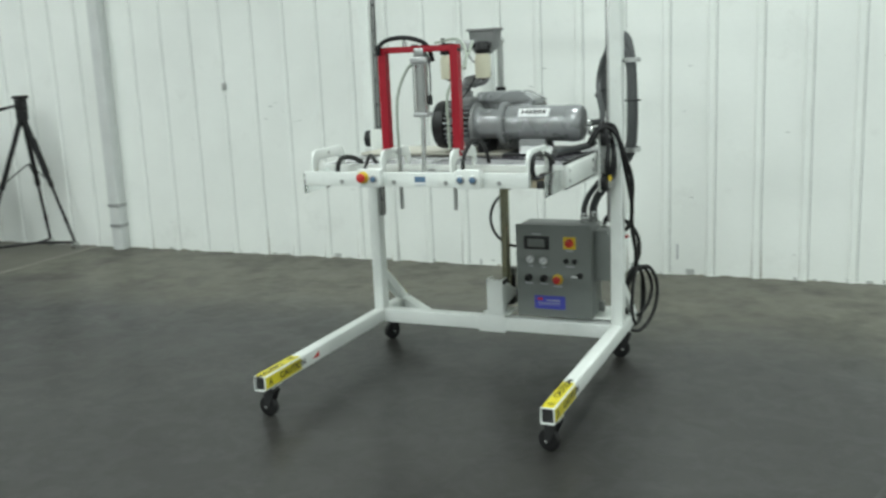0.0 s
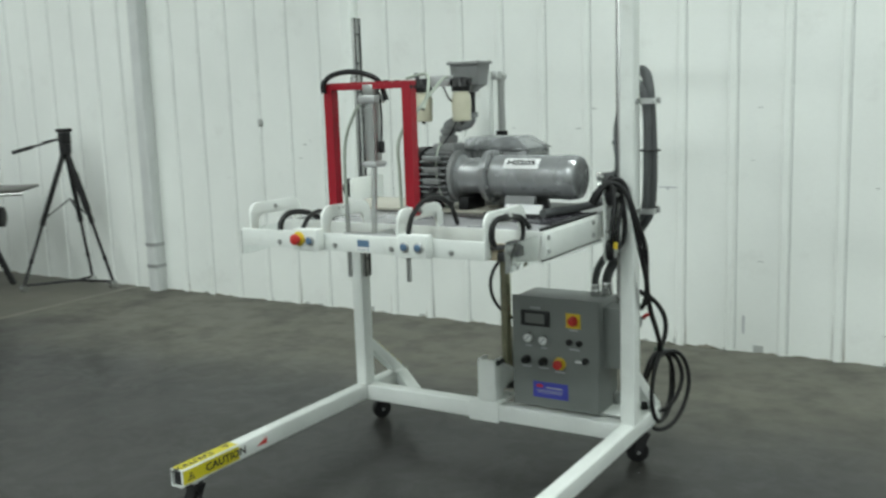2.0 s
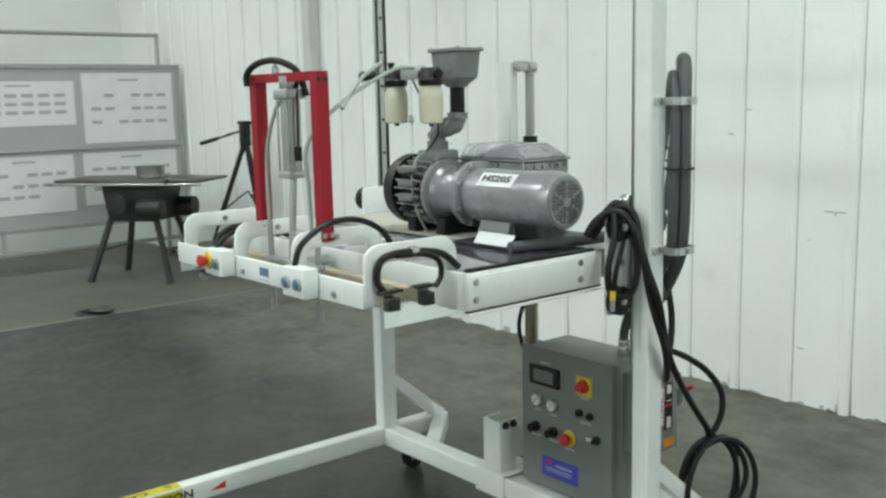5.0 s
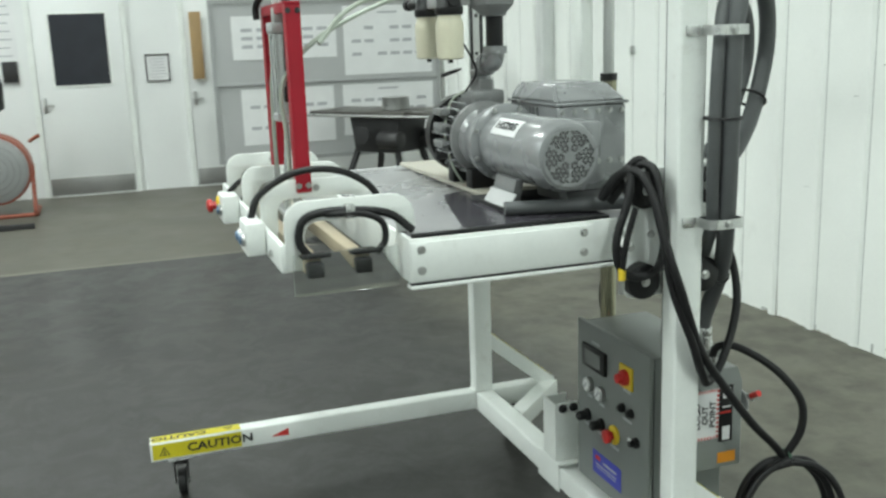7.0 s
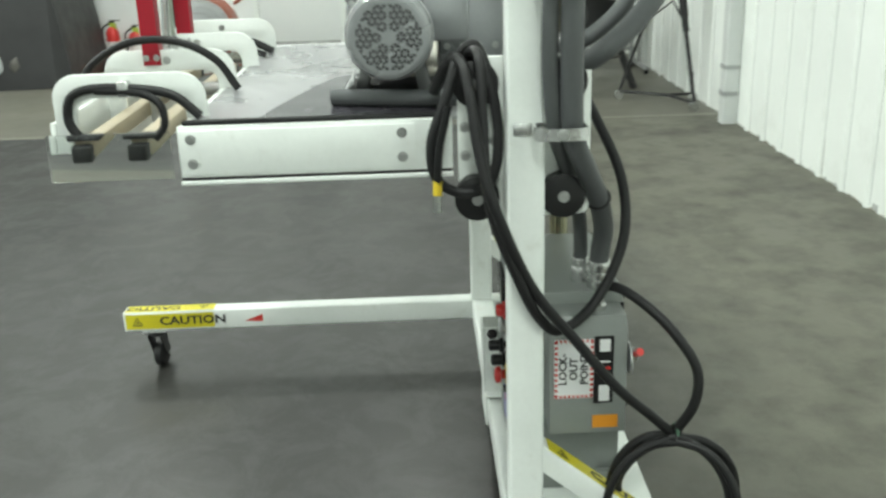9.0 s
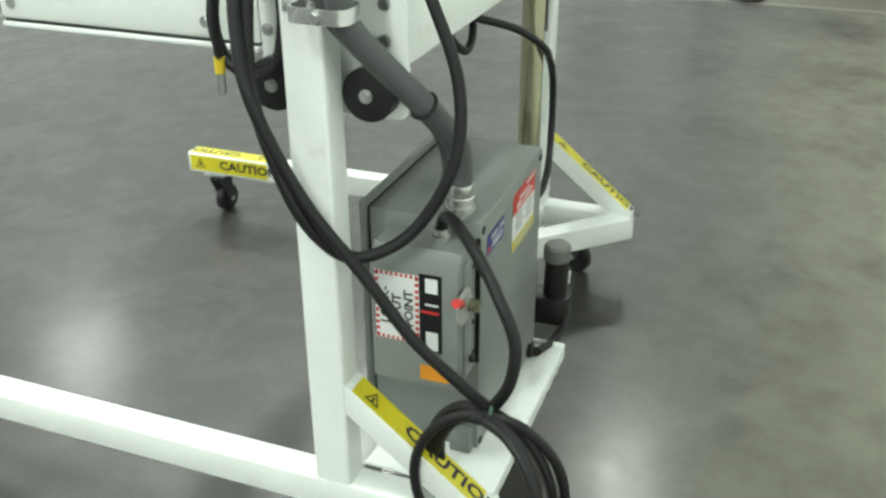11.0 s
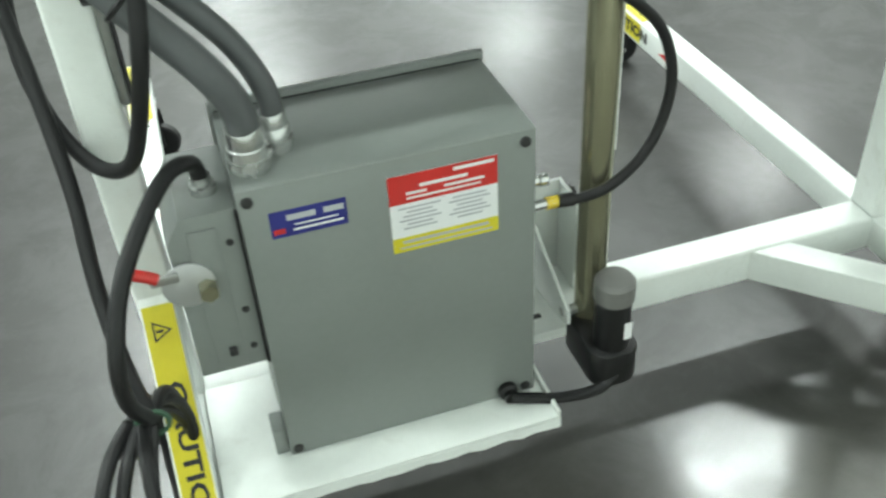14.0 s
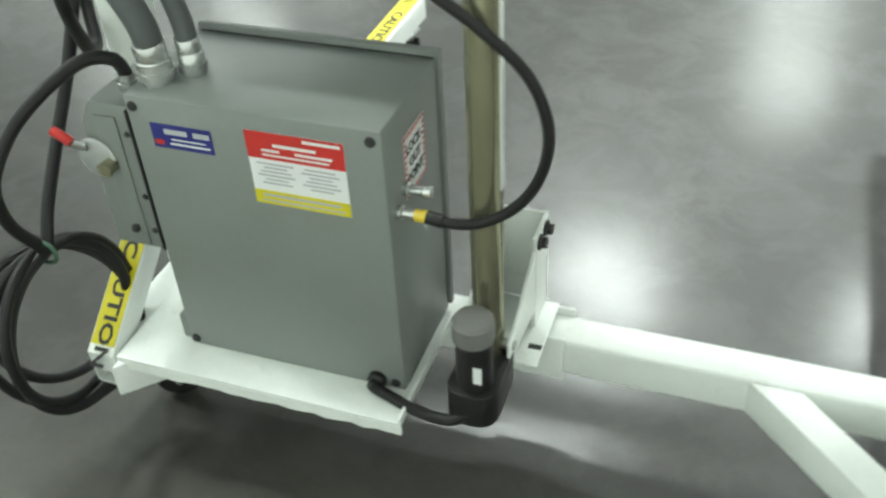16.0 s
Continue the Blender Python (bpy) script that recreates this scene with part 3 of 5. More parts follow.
# stickers
def caution(parent, m, w, h):
    st = part("caution_sticker", plate_bm(m, w, h, 0.001), YELLOW, parent, "yellow caution sticker with black lettering")
    q = m @ Matrix.Translation((0.085 * w / 0.33, 0, 0.0013))
    part("lettering", letters_bm("CAUTION", h * 0.56, q, stretch=w * 0.62 / (h * 0.56 * 5.15)), INK, st)
    tri = m @ Matrix.Translation((-0.37 * w, 0, 0.001))
    r = h * 0.40
    bm = bmesh.new()
    o = [(r * math.cos(radians(90 + 120 * k)), r * math.sin(radians(90 + 120 * k)) - h * 0.08) for k in range(3)]
    i = [(p[0] * 0.72, (p[1] + h * 0.08) * 0.72 - h * 0.08) for p in o]
    bm = ring_bm("z", 0.0, 0.0008, o, i)
    box_bm(-r * 0.12, r * 0.12, -r * 0.35 - h * 0.05, r * 0.25 - h * 0.05, 0, 0.0008, bm=bm)
    bmesh.ops.transform(bm, matrix=tri, verts=bm.verts)
    part("warning_sign", bm, INK, st)


for x0, x1 in ((LX0, LX1), (RX0, RX1)):
    cx = (x0 + x1) / 2
    right = x0 > 0
    caution(frame_ob, facing((cx, 0.170, ZT + 0.0003), (0, 1 if right else -1, 0), (-1 if right else 1, 0, 0)), 0.325, 0.054)
    caution(frame_ob, facing((x1 + 0.0003, 0.170, 0.203), (0, 1, 0), (0, 0, 1)), 0.325, 0.058)
    d = Vector((0, REAR + 0.006 - PY1 + 0.002, 0.247 - 0.478)).normalized()
    mid = Vector((cx, (PY1 + REAR) / 2 + 0.002, 0.3625)) + Vector((0, -d.z, d.y)) * 0.0008
    caution(frame_ob, facing(mid, d, (-1, 0, 0)), 0.33, 0.050)
part("arrow_mark", prism_bm("x", LX1 + 0.0003, LX1 + 0.001, [(0.445, 0.192), (0.512, 0.188), (0.512, 0.217)]), REDP, frame_ob, "small red triangle sticker")

# ---- sliding sealing head ----
head = thing("sealing_head", "white sliding sealing table with arched brackets and jaw bars", "sealing head", (0, 0.9, 1.08))
HX = 0.655
for s in (-1, 1):
    a, b = sorted((s * 0.640, s * HX))
    part("side_beam", box_bm(a, b, 0.62, 1.185, 1.0905, 1.198, 0.002), WHITE, head)
    a, b = sorted((s * (HX + 0.0005), s * (HX + 0.006)))
    part("cover_plate", box_bm(a, b, 0.622, 1.107, 1.097, 1.190, 0.0015), WHITE, head)
    a, b = sorted((s * 0.625, s * (HX + 0.008)))
    part("lower_flange", box_bm(a, b, 0.62, 1.185, 1.076, 1.0845, 0.0015), WHITE, head)
    part("seam", box_bm(*sorted((s * 0.642, s * 0.6552)), 0.622, 1.183, 1.0846, 1.0904), INK, head)
    for y in (0.648, 1.081):
        for z in (1.121, 1.172):
            part("bolt", bolt_bm((s * (HX + 0.006), y, z), (s, 0, 0), 0.008, 0.006), STEEL, head)
    # carriage plate with rollers in front of and behind the post
    a, b = sorted((s * 0.6575, s * 0.668))
    part("carriage_plate", prism_bm("x", a, b, rounded(1.196, 1.47, 0.985, 1.322, 0.02, 3), 0.002), WHITE, head)
    for y in (1.232, 1.410):
        for z in (1.035, 1.272):
            w = part("roller", lathe_bm((s * 0.670, y, z), (s, 0, 0), [(0, 0.034), (0.003, 0.047), (0.032, 0.047), (0.036, 0.034), (0.038, 0.012)], 24), BLACKP, head)
            part("roller_bolt", bolt_bm((s * 0.708, y, z), (s, 0, 0), 0.009, 0.008), STEEL, w)
    for y, z in ((1.21, 1.12), (1.21, 1.18), (1.27, 1.15), (1.43, 1.12), (1.43, 1.18)):
        part("bolt", bolt_bm((s * 0.668, y, z), (s, 0, 0), 0.008, 0.007), STEEL, head)
part("front_beam", box_bm(-0.638, 0.638, 0.622, 0.636, 1.090, 1.197, 0.002), WHITE, head)
part("rear_beam", box_bm(-0.656, 0.656, 1.40, 1.44, 1.06, 1.20, 0.002), WHITE, head)
part("cross_member", box_bm(-0.638, 0.638, 1.150, 1.165, 1.090, 1.19, 0.002), WHITE, head)
part("table_sheet", box_bm(-0.638, 0.638, 0.637, 1.399, 1.1915, 1.198, 0.001), TABLE, head, "worn grey sheet-metal table top")
part("edge_trim", box_bm(0.630, 0.649, 0.63, 1.16, 1.1985, 1.208, 0.003), BLACK, head, "black rubber edge trim")
part("rubber_mat", prism_bm("z", 1.1985, 1.2030, [(0.03, 1.17), (0.05, 0.98), (0.10, 0.905), (0.20, 0.875), (0.34, 0.84), (0.45, 0.815), (0.56, 0.79), (0.615, 0.80), (0.63, 0.86), (0.63, 1.17)]), MAT, head, "dark stained rubber mat")


def arch_outline():
    out = [(0.343, 1.128), (0.343, 1.245)]
    out += [(0.393 - 0.05 * math.cos(radians(a)), 1.247 + 0.05 * math.sin(radians(a))) for a in (15, 35, 55, 75, 90)]
    out += [(0.610 + 0.056 * math.sin(radians(a)), 1.241 + 0.056 * math.cos(radians(a))) for a in (0, 20, 40, 60, 80)]
    out += [(0.668, 1.200), (0.6365, 1.199), (0.6365, 1.198), (0.621, 1.198)]
    out += [(0.621 - 0.03 * (1 - math.cos(radians(a))), 1.218 + 0.028 * math.sin(radians(a))) for a in (0, 30, 60, 90)]
    out += [(0.425 - 0.036 * math.sin(radians(a)), 1.210 + 0.036 * math.cos(radians(a))) for a in (0, 30, 60, 90)]
    out += [(0.389, 1.128)]
    return out


ARCHES = (-0.548, -0.172, 0.185, 0.553)
for x in ARCHES:
    part("arch_bracket", prism_bm("x", x - 0.006, x + 0.006, arch_outline(), 0.0015), WHITE, head)
    part("bolt", bolt_bm((x + 0.006, 0.50, 1.272), (1, 0, 0), 0.007, 0.006), STEEL, head)
part("front_bar", box_bm(-0.585, 0.562, 0.330, 0.3425, 1.128, 1.196, 0.002), WHITE, head)
for x in (-0.10, 0.165, 0.425, -0.38):
    part("bolt", bolt_bm((x, 0.330, 1.150), (0, -1, 0), 0.008, 0.007), STEEL, head)
part("front_label", plate_bm(facing((0.035, 0.3297, 1.158), (1, 0, 0), (0, 0, 1)), 0.055, 0.04), BLUEB, head, "small blue and white label")
part("label_stripe", plate_bm(facing((0.035, 0.3288, 1.146), (1, 0, 0), (0, 0, 1)), 0.06, 0.012), PAPER, head)
for y, z, mat in ((0.405, 1.140, BEIGE), (0.520, 1.140, BEIGE)):
    bar = part("jaw_bar", box_bm(-0.53, 0.585, y - 0.018, y + 0.018, z - 0.018, z + 0.020, 0.004), BEIGE, head, "beige faced sealing jaw bar")
    for x in (-0.545, 0.595):
        part("jaw_end", box_bm(x - 0.014, x + 0.016, y - 0.020, y + 0.020, z - 0.021, z + 0.013, 0.005), DARKM, bar)
    part("jaw_clamp", box_bm(0.56, 0.60, y - 0.03, y + 0.04, z + 0.021, z + 0.033, 0.004), DARKM, bar)
for x in (-0.60, 0.635):
    part("guard_plate", box_bm(x - 0.002, x + 0.002, 0.345, 0.60, 1.085, 1.185, 0.001), CLEAR, head, "clear acrylic guard plate")
part("slide_cylinder", cyl_bm((-0.02, 0.60, 1.165), (-0.02, 0.43, 1.165), 0.018, seg=18), STEEL, head)
# snorkel block and tubes
part("nozzle_bar", box_bm(-0.135, 0.175, 0.43, 0.465, 1.172, 1.186, 0.003), ALU, head)
for x in (-0.121, 0.162):
    part("nozzle_tube", cyl_bm((x, 0.447, 1.005), (x, 0.447, 1.30), 0.0095, seg=14), STEEL, head)


def button_box(name, x0, x1):
    b = part(name, box_bm(x0, x1, 0.278, 0.3295, 1.130, 1.216, 0.006), WHITE, head, "white push-button box")
    return b


b1 = button_box("stop_box", -0.268, -0.150)
part("legend_ring", lathe_bm((-0.234, 0.2775, 1.178), (0, -1, 0), [(0, 0.028), (0.005, 0.028), (0.008, 0.022)]), YELP, b1)
part("mushroom_button", lathe_bm((-0.234, 0.269, 1.178), (0, -1, 0), [(0, 0.012), (0.012, 0.012), (0.014, 0.021), (0.024, 0.021), (0.029, 0.012)]), REDP, b1)
b2 = button_box("start_box", 0.230, 0.350)
for host, x in ((b1, -0.180), (b2, 0.260), (b2, 0.320)):
    part("bezel", lathe_bm((x, 0.2775, 1.172), (0, -1, 0), [(0, 0.0185), (0.007, 0.0185), (0.009, 0.014)]), STEEL, host)
    part("push_button", lathe_bm((x, 0.270, 1.172), (0, -1, 0), [(0, 0.013), (0.005, 0.013), (0.007, 0.009)]), BLUEB, host)
# black hoses on the arches
for pts, r in (([(0.26, 0.305, 1.214), (0.258, 0.335, 1.275), (0.255, 0.43, 1.325), (0.252, 0.54, 1.325), (0.250, 0.63, 1.28), (0.248, 0.68, 1.205)], 0.0095),
               ([(0.575, 0.40, 1.16), (0.570, 0.375, 1.20), (0.570, 0.385, 1.25), (0.570, 0.43, 1.268), (0.570, 0.52, 1.266), (0.572, 0.60, 1.25), (0.58, 0.655, 1.206)], 0.010),
               ([(0.572, 0.44, 1.264), (0.580, 0.53, 1.258), (0.588, 0.575, 1.235), (0.590, 0.58, 1.19), (0.59, 0.555, 1.16)], 0.0085),
               ([(-0.44, 0.40, 1.16), (-0.45, 0.43, 1.22), (-0.46, 0.50, 1.245), (-0.46, 0.60, 1.235), (-0.45, 0.67, 1.205)], 0.012),
               ([(-0.24, 0.31, 1.214), (-0.25, 0.36, 1.25), (-0.28, 0.45, 1.262), (-0.33, 0.56, 1.245), (-0.36, 0.66, 1.205)], 0.009)):
    part("air_hose", hose_bm(pts, r), BLACK, head, "black air hose")
part("hose_clip", box_bm(0.558, 0.584, 0.488, 0.512, 1.25, 1.283, 0.003), ZINC, head)
# lug that the actuator lifts
part("lift_column", square_tube("z", 1.2005, 1.812, -0.062, 0.010, 1.410, 1.455, 0.004), WHITE, head)
part("lift_clevis", box_bm(0.0105, 0.045, 1.43, 1.479, 1.775, 1.815, 0.004), STEEL, head)

# ---- red bracket with air cylinder ----
redb = thing("nozzle_bracket", "red painted portal bracket standing on two arches", "bracket", (0.035, 0.47, 1.3))
for x0, x1 in ((-0.209, -0.170), (0.160, 0.199)):
    o = [(x0, 0.445), (x1, 0.445), (x1, 0.486), (x0, 0.486)]
    part("upright", ring_bm("z", 1.262, 1.764, o, [(x0 + 0.004, 0.449), (x1 - 0.004, 0.449), (x1 - 0.004, 0.482), (x0 + 0.004, 0.482)]), RED, redb)
    for y in (0.452, 0.478):
        part("bolt", bolt_bm((x1, y, 1.280), (1, 0, 0), 0.006, 0.005), STEEL, redb)
        part("bolt", bolt_bm((x1, y, 1.748), (1, 0, 0), 0.006, 0.005), DARKM, redb)
part("cross_plate", box_bm(-0.209, 0.199, 0.445, 0.486, 1.7645, 1.772, 0.001), RED, redb)
part("front_flange", box_bm(-0.169, 0.159, 0.445, 0.450, 1.744, 1.7643, 0.001), RED, redb)
cyl = thing("air_cylinder", "brushed steel air cylinder hanging in the red bracket", "air cylinder", (0.02, 0.468, 1.45))
part("barrel", cyl_bm((0.020, 0.468, 1.468), (0.020, 0.468, 1.690), 0.031, seg=28), STEEL, cyl)
part("end_cap", box_bm(-0.016, 0.056, 0.432, 0.504, 1.445, 1.4675, 0.006), ALU, cyl)
part("end_cap", box_bm(-0.020, 0.060, 0.430, 0.506, 1.6905, 1.722, 0.006), ALU, cyl)
part("top_block", box_bm(-0.005, 0.045, 0.444, 0.492, 1.7225, 1.764, 0.004), STEEL, cyl)
part("piston_rod", cyl_bm((0.020, 0.450, 1.186), (0.020, 0.468, 1.445), 0.011, seg=16), ZINC, cyl)
for dx in (-0.028, 0.028):
    part("tie_rod", cyl_bm((0.02 + dx, 0.438, 1.468), (0.02 + dx, 0.438, 1.690), 0.004, seg=8), ZINC, cyl)
part("sensor", box_bm(0.054, 0.07, 0.455, 0.475, 1.50, 1.545, 0.003), BLACKP, cyl)
part("sensor_lead", hose_bm([(0.062, 0.465, 1.545), (0.066, 0.465, 1.62), (0.06, 0.47, 1.70), (0.05, 0.475, 1.735)], 0.004, 8), BLACK, cyl)
part("elbow_fitting", lathe_bm((-0.06, 0.468, 1.7725), (0, 0, 1), [(0, 0.012), (0.02, 0.012), (0.022, 0.008), (0.03, 0.008)], 14), ZINC, cyl)
part("supply_hose", hose_bm([(-0.180, 0.43, 1.735), (-0.178, 0.43, 1.772), (-0.145, 0.445, 1.803), (-0.07, 0.46, 1.814), (0.005, 0.47, 1.80), (0.05, 0.485, 1.77), (0.068, 0.50, 1.70)], 0.0105), BLACK, cyl)
cyl.location.x -= 0.016
for name, pts in (("vacuum_tube", [(-0.121, 0.447, 1.29), (-0.124, 0.447, 1.42), (-0.115, 0.45, 1.55), (-0.07, 0.46, 1.66), (-0.02, 0.468, 1.705)]),
                  ("vacuum_tube", [(0.145, 0.440, 1.29), (0.143, 0.437, 1.42), (0.150, 0.436, 1.56), (0.19, 0.54, 1.68), (0.15, 0.76, 1.775), (0.10, 0.885, 1.785)]),
                  ("vacuum_tube", [(0.20, 0.53, 1.66), (0.17, 0.62, 1.745), (0.06, 0.78, 1.80), (-0.10, 0.88, 1.788)])):
    solid(name, hose_bm(pts, 0.0065), TUBE, "grey-green vacuum tube running to the filter bowls", "air tube", "vacuum tubes")

# ---- vacuum pump ----
pump = thing("vacuum_pump", "grey electric vacuum pump with black finned cover", "vacuum pump", (0.2, 1.06, 1.2))
AY, AZ = 1.062, 1.360
X = (1, 0, 0)
part("motor_barrel", lathe_bm((0.225, AY, AZ), X, [(0, 0.086), (0.004, 0.091), (0.318, 0.091), (0.322, 0.094), (0.352, 0.094), (0.376, 0.091), (0.392, 0.084), (0.396, 0.068)], 44), PUMP, pump)
part("flange", lathe_bm((0.190, AY, AZ), X, [(0, 0.098), (0.004, 0.112), (0.028, 0.112), (0.034, 0.098)], 40), PUMP, pump)
part("lantern", lathe_bm((0.062, AY, AZ), X, [(0, 0.092), (0.014, 0.080), (0.10, 0.078), (0.1275, 0.088)], 36), PUMP, pump)
part("oil_ring", lathe_bm((0.034, AY, AZ), X, [(0, 0.098), (0.004, 0.112), (0.022, 0.112), (0.0275, 0.098)], 36), PUMPD, pump)
part("finned_core", lathe_bm((-0.105, AY, AZ), X, [(0, 0.094), (0.138, 0.094)], 36), DARKM, pump)
for k in range(26):
    a = 2 * math.pi * k / 26
    m = Matrix.Translation((0, AY, AZ)) @ Matrix.Rotation(a, 4, "X")
    bm = box_bm(-0.104, 0.032, -0.0032, 0.0032, 0.093, 0.120, 0.0012)
    bmesh.ops.transform(bm, matrix=m, verts=bm.verts)
    part("cooling_fin", bm, PUMP, pump)
for k in range(8):
    a = 2 * math.pi * (k + 0.5) / 8
    part("flange_bolt", bolt_bm((0.2245, AY + 0.104 * math.cos(a), AZ + 0.104 * math.sin(a)), X, 0.006, 0.008), STEEL, pump)
for z0, z1 in ((0.02, 0.045), (-0.03, -0.005), (0.07, 0.09)):
    part("casting_boss", box_bm(-0.075, 0.005, AY - 0.126, AY - 0.095, AZ + z0, AZ + z1, 0.005), PUMPD, pump)
part("oil_drain", cyl_bm((-0.03, AY - 0.135, AZ - 0.055), (-0.03, AY - 0.095, AZ - 0.055), 0.013, seg=6), DARKM, pump)
cov = part("fan_cover", lathe_bm((-0.182, AY, AZ), X, [(0, 0.085), (0.006, 0.105), (0.018, 0.122), (0.032, 0.127), (0.074, 0.127), (0.075, 0.118)], 40), BLACKP, pump, "black ribbed fan cover")
for k in range(20):
    m = Matrix.Translation((0, AY, AZ)) @ Matrix.Rotation(2 * math.pi * k / 20, 4, "X")
    bm = box_bm(-0.1845, -0.1825, -0.0035, 0.0035, 0.03, 0.082)
    bmesh.ops.transform(bm, matrix=m, verts=bm.verts)
    part("cover_rib", bm, DARKM, cov)
# fan grille of the motor: a lattice of small triangular holes between six thin spokes
gr = part("fan_grille", cyl_bm((0.6212, AY, AZ), (0.6225, AY, AZ), 0.076, seg=40), PUMP, pump, "grey fan grille with triangular holes")
gx = 0.6229
bm = bmesh.new()
side = 0.0128
hgt = side * 0.866
for row in range(-7, 7):
    for col in range(-14, 15):
        up = (row + col) % 2 == 0
        cy, cz = (col + 1) * side / 2, row * hgt + (hgt / 3 if up else hgt * 2 / 3)
        rr, ang = math.hypot(cy, cz), (math.degrees(math.atan2(cz, cy)) + 30) % 60
        spoke = rr * math.sin(radians(min(ang, 60 - ang)))
        if rr > 0.066 or rr < 0.016 or spoke < 0.0034:
            continue
        vs = []
        for k in range(3):
            t = radians(90 + 120 * k + (0 if up else 180))
            vs.append(bm.verts.new((gx, AY + cy + 0.0054 * math.cos(t), AZ + cz + 0.0054 * math.sin(t))))
        bm.faces.new(vs)
bmesh.ops.recalc_face_normals(bm, faces=bm.faces)
part("grille_hole", bm, INK, gr, "dark triangular holes")
for y in (1.005, 1.12):
    part("motor_foot", prism_bm("x", 0.30, 0.44, [(y - 0.03 if y < 1.06 else y, 1.2165), (y if y < 1.06 else y + 0.03, 1.2165), (y + 0.012, 1.285), (y - 0.012, 1.285)], 0.003), PUMPD, pump)
part("foot_plate", prism_bm("x", 0.315, 0.485, [(0.948, 1.2165), (0.972, 1.252), (0.977, 1.252), (0.955, 1.2165)]), ALU, pump, "pale bent metal foot plate")
part("motor_base", box_bm(0.2205, 0.50, 0.945, 1.36, 1.2036, 1.216, 0.002), DARKM, pump, "dark motor base plate")
part("base_plate", box_bm(-0.62, 0.22, 0.985, 1.36, 1.2036, 1.216, 0.002), material("pale_base_board", (0.50, 0.48, 0.41), 0.5, var=0.08, dirt=(0.3, 0.28, 0.24), dirt_amount=0.5), pump, "pale grey-beige base board")
for x in (-0.06, 0.10):
    part("pump_foot", box_bm(x - 0.025, x + 0.025, 0.985, 1.14, 1.2165, 1.275, 0.006), BLACK, pump)
# label on the barrel
th = radians(38)
nrm = Vector((0, -math.cos(th), math.sin(th)))
bm = bmesh.new()
cols = []
for k in range(7):
    t = radians(26 + 34 * k / 6)
    n = Vector((0, -math.cos(t), math.sin(t)))
    cols.append([bm.verts.new(Vector((xx, AY, AZ)) + n * 0.0924) for xx in (0.298, 0.462)])
for k in range(6):
    bm.faces.new((cols[k][0], cols[k][1], cols[k + 1][1], cols[k + 1][0]))
bmesh.ops.recalc_face_normals(bm, faces=bm.faces)
tag = part("asset_label", bm, PAPER, pump, "white label with black code")
t = radians(43)
n = Vector((0, -math.cos(t), math.sin(t)))
part("lettering", letters_bm("HS205", 0.024, facing(Vector((0.380, AY, AZ)) + n * 0.0940, (1, 0, 0), (0, math.sin(t), math.cos(t))), stretch=1.5), INK, tag)
# oil separator box behind the motor
sep = part("separator_box", box_bm(-0.01, 0.322, 1.172, 1.395, 1.2165, 1.462, 0.008), PUMP, pump, "grey oil separator box with bolted lid")
part("lid_rim", box_bm(-0.016, 0.328, 1.166, 1.401, 1.4625, 1.472, 0.003), PUMP, sep)
bm = bmesh.new()
lo = [bm.verts.new(p) for p in ((-0.012, 1.17, 1.4725), (0.324, 1.17, 1.4725), (0.324, 1.397, 1.4725), (-0.012, 1.397, 1.4725))]
hi = [bm.verts.new(p) for p in ((0.0, 1.20, 1.520), (0.245, 1.20, 1.520), (0.245, 1.375, 1.520), (0.0, 1.375, 1.520))]
bm.faces.new(hi)
bm.faces.new(lo[::-1])
for k in range(4):
    bm.faces.new((lo[k], lo[(k + 1) % 4], hi[(k + 1) % 4], hi[k]))
bmesh.ops.recalc_face_normals(bm, faces=bm.faces)
bmesh.ops.bevel(bm, geom=list(bm.edges), offset=0.006, segments=2, affect="EDGES")
part("lid", bm, PUMP, sep)
for k in range(6):
    y = 1.19 + 0.038 * k
    part("lid_bolt", bolt_bm((0.322, y, 1.445), X, 0.006, 0.006), STEEL, sep)
    part("lid_bolt", bolt_bm((0.322, y, 1.30), X, 0.006, 0.006), STEEL, sep)
for k in range(8):
    part("cooling_rib", box_bm(0.0 + k * 0.028, 0.006 + k * 0.028, 1.164, 1.1718, 1.38, 1.455), PUMPD, sep)
part("terminal_box", box_bm(0.36, 0.47, 1.135, 1.235, 1.33, 1.43, 0.008), PUMP, pump)
part("sight_glass", cyl_bm((0.1, 1.155, 1.40), (0.1, 1.1715, 1.40), 0.02, seg=18), BEIGE, pump)
# inlet pipework and filter
PYI = 1.085
part("inlet_flange", box_bm(-0.078, 0.030, 1.03, 1.14, 1.452, 1.502, 0.01), PUMPD, pump)
part("inlet_nut", cyl_bm((-0.024, PYI, 1.502), (-0.024, PYI, 1.534), 0.040, seg=6), PUMPD, pump)
part("inlet_pipe", hose_bm([(-0.024, PYI, 1.525), (-0.024, PYI, 1.550), (-0.017, PYI, 1.572), (0.0, PYI, 1.583), (0.035, PYI, 1.584), (0.068, PYI, 1.588), (0.086, PYI, 1.606), (0.088, PYI, 1.635)], 0.029, 18, 5), PUMP, pump)
for z in (1.612,):
    part("pipe_collar", cyl_bm((0.088, PYI, z), (0.088, PYI, z + 0.022), 0.036, seg=22), PUMP, pump)
part("pipe_collar", lathe_bm((-0.024, PYI, 1.546), (0, 0, 1), [(0, 0.033), (0.003, 0.036), (0.016, 0.036), (0.019, 0.033)], 22), PUMPD, pump)
part("pipe_collar", lathe_bm((0.022, PYI, 1.5835), X, [(0, 0.033), (0.003, 0.035), (0.014, 0.035), (0.017, 0.033)], 22), PUMPD, pump)
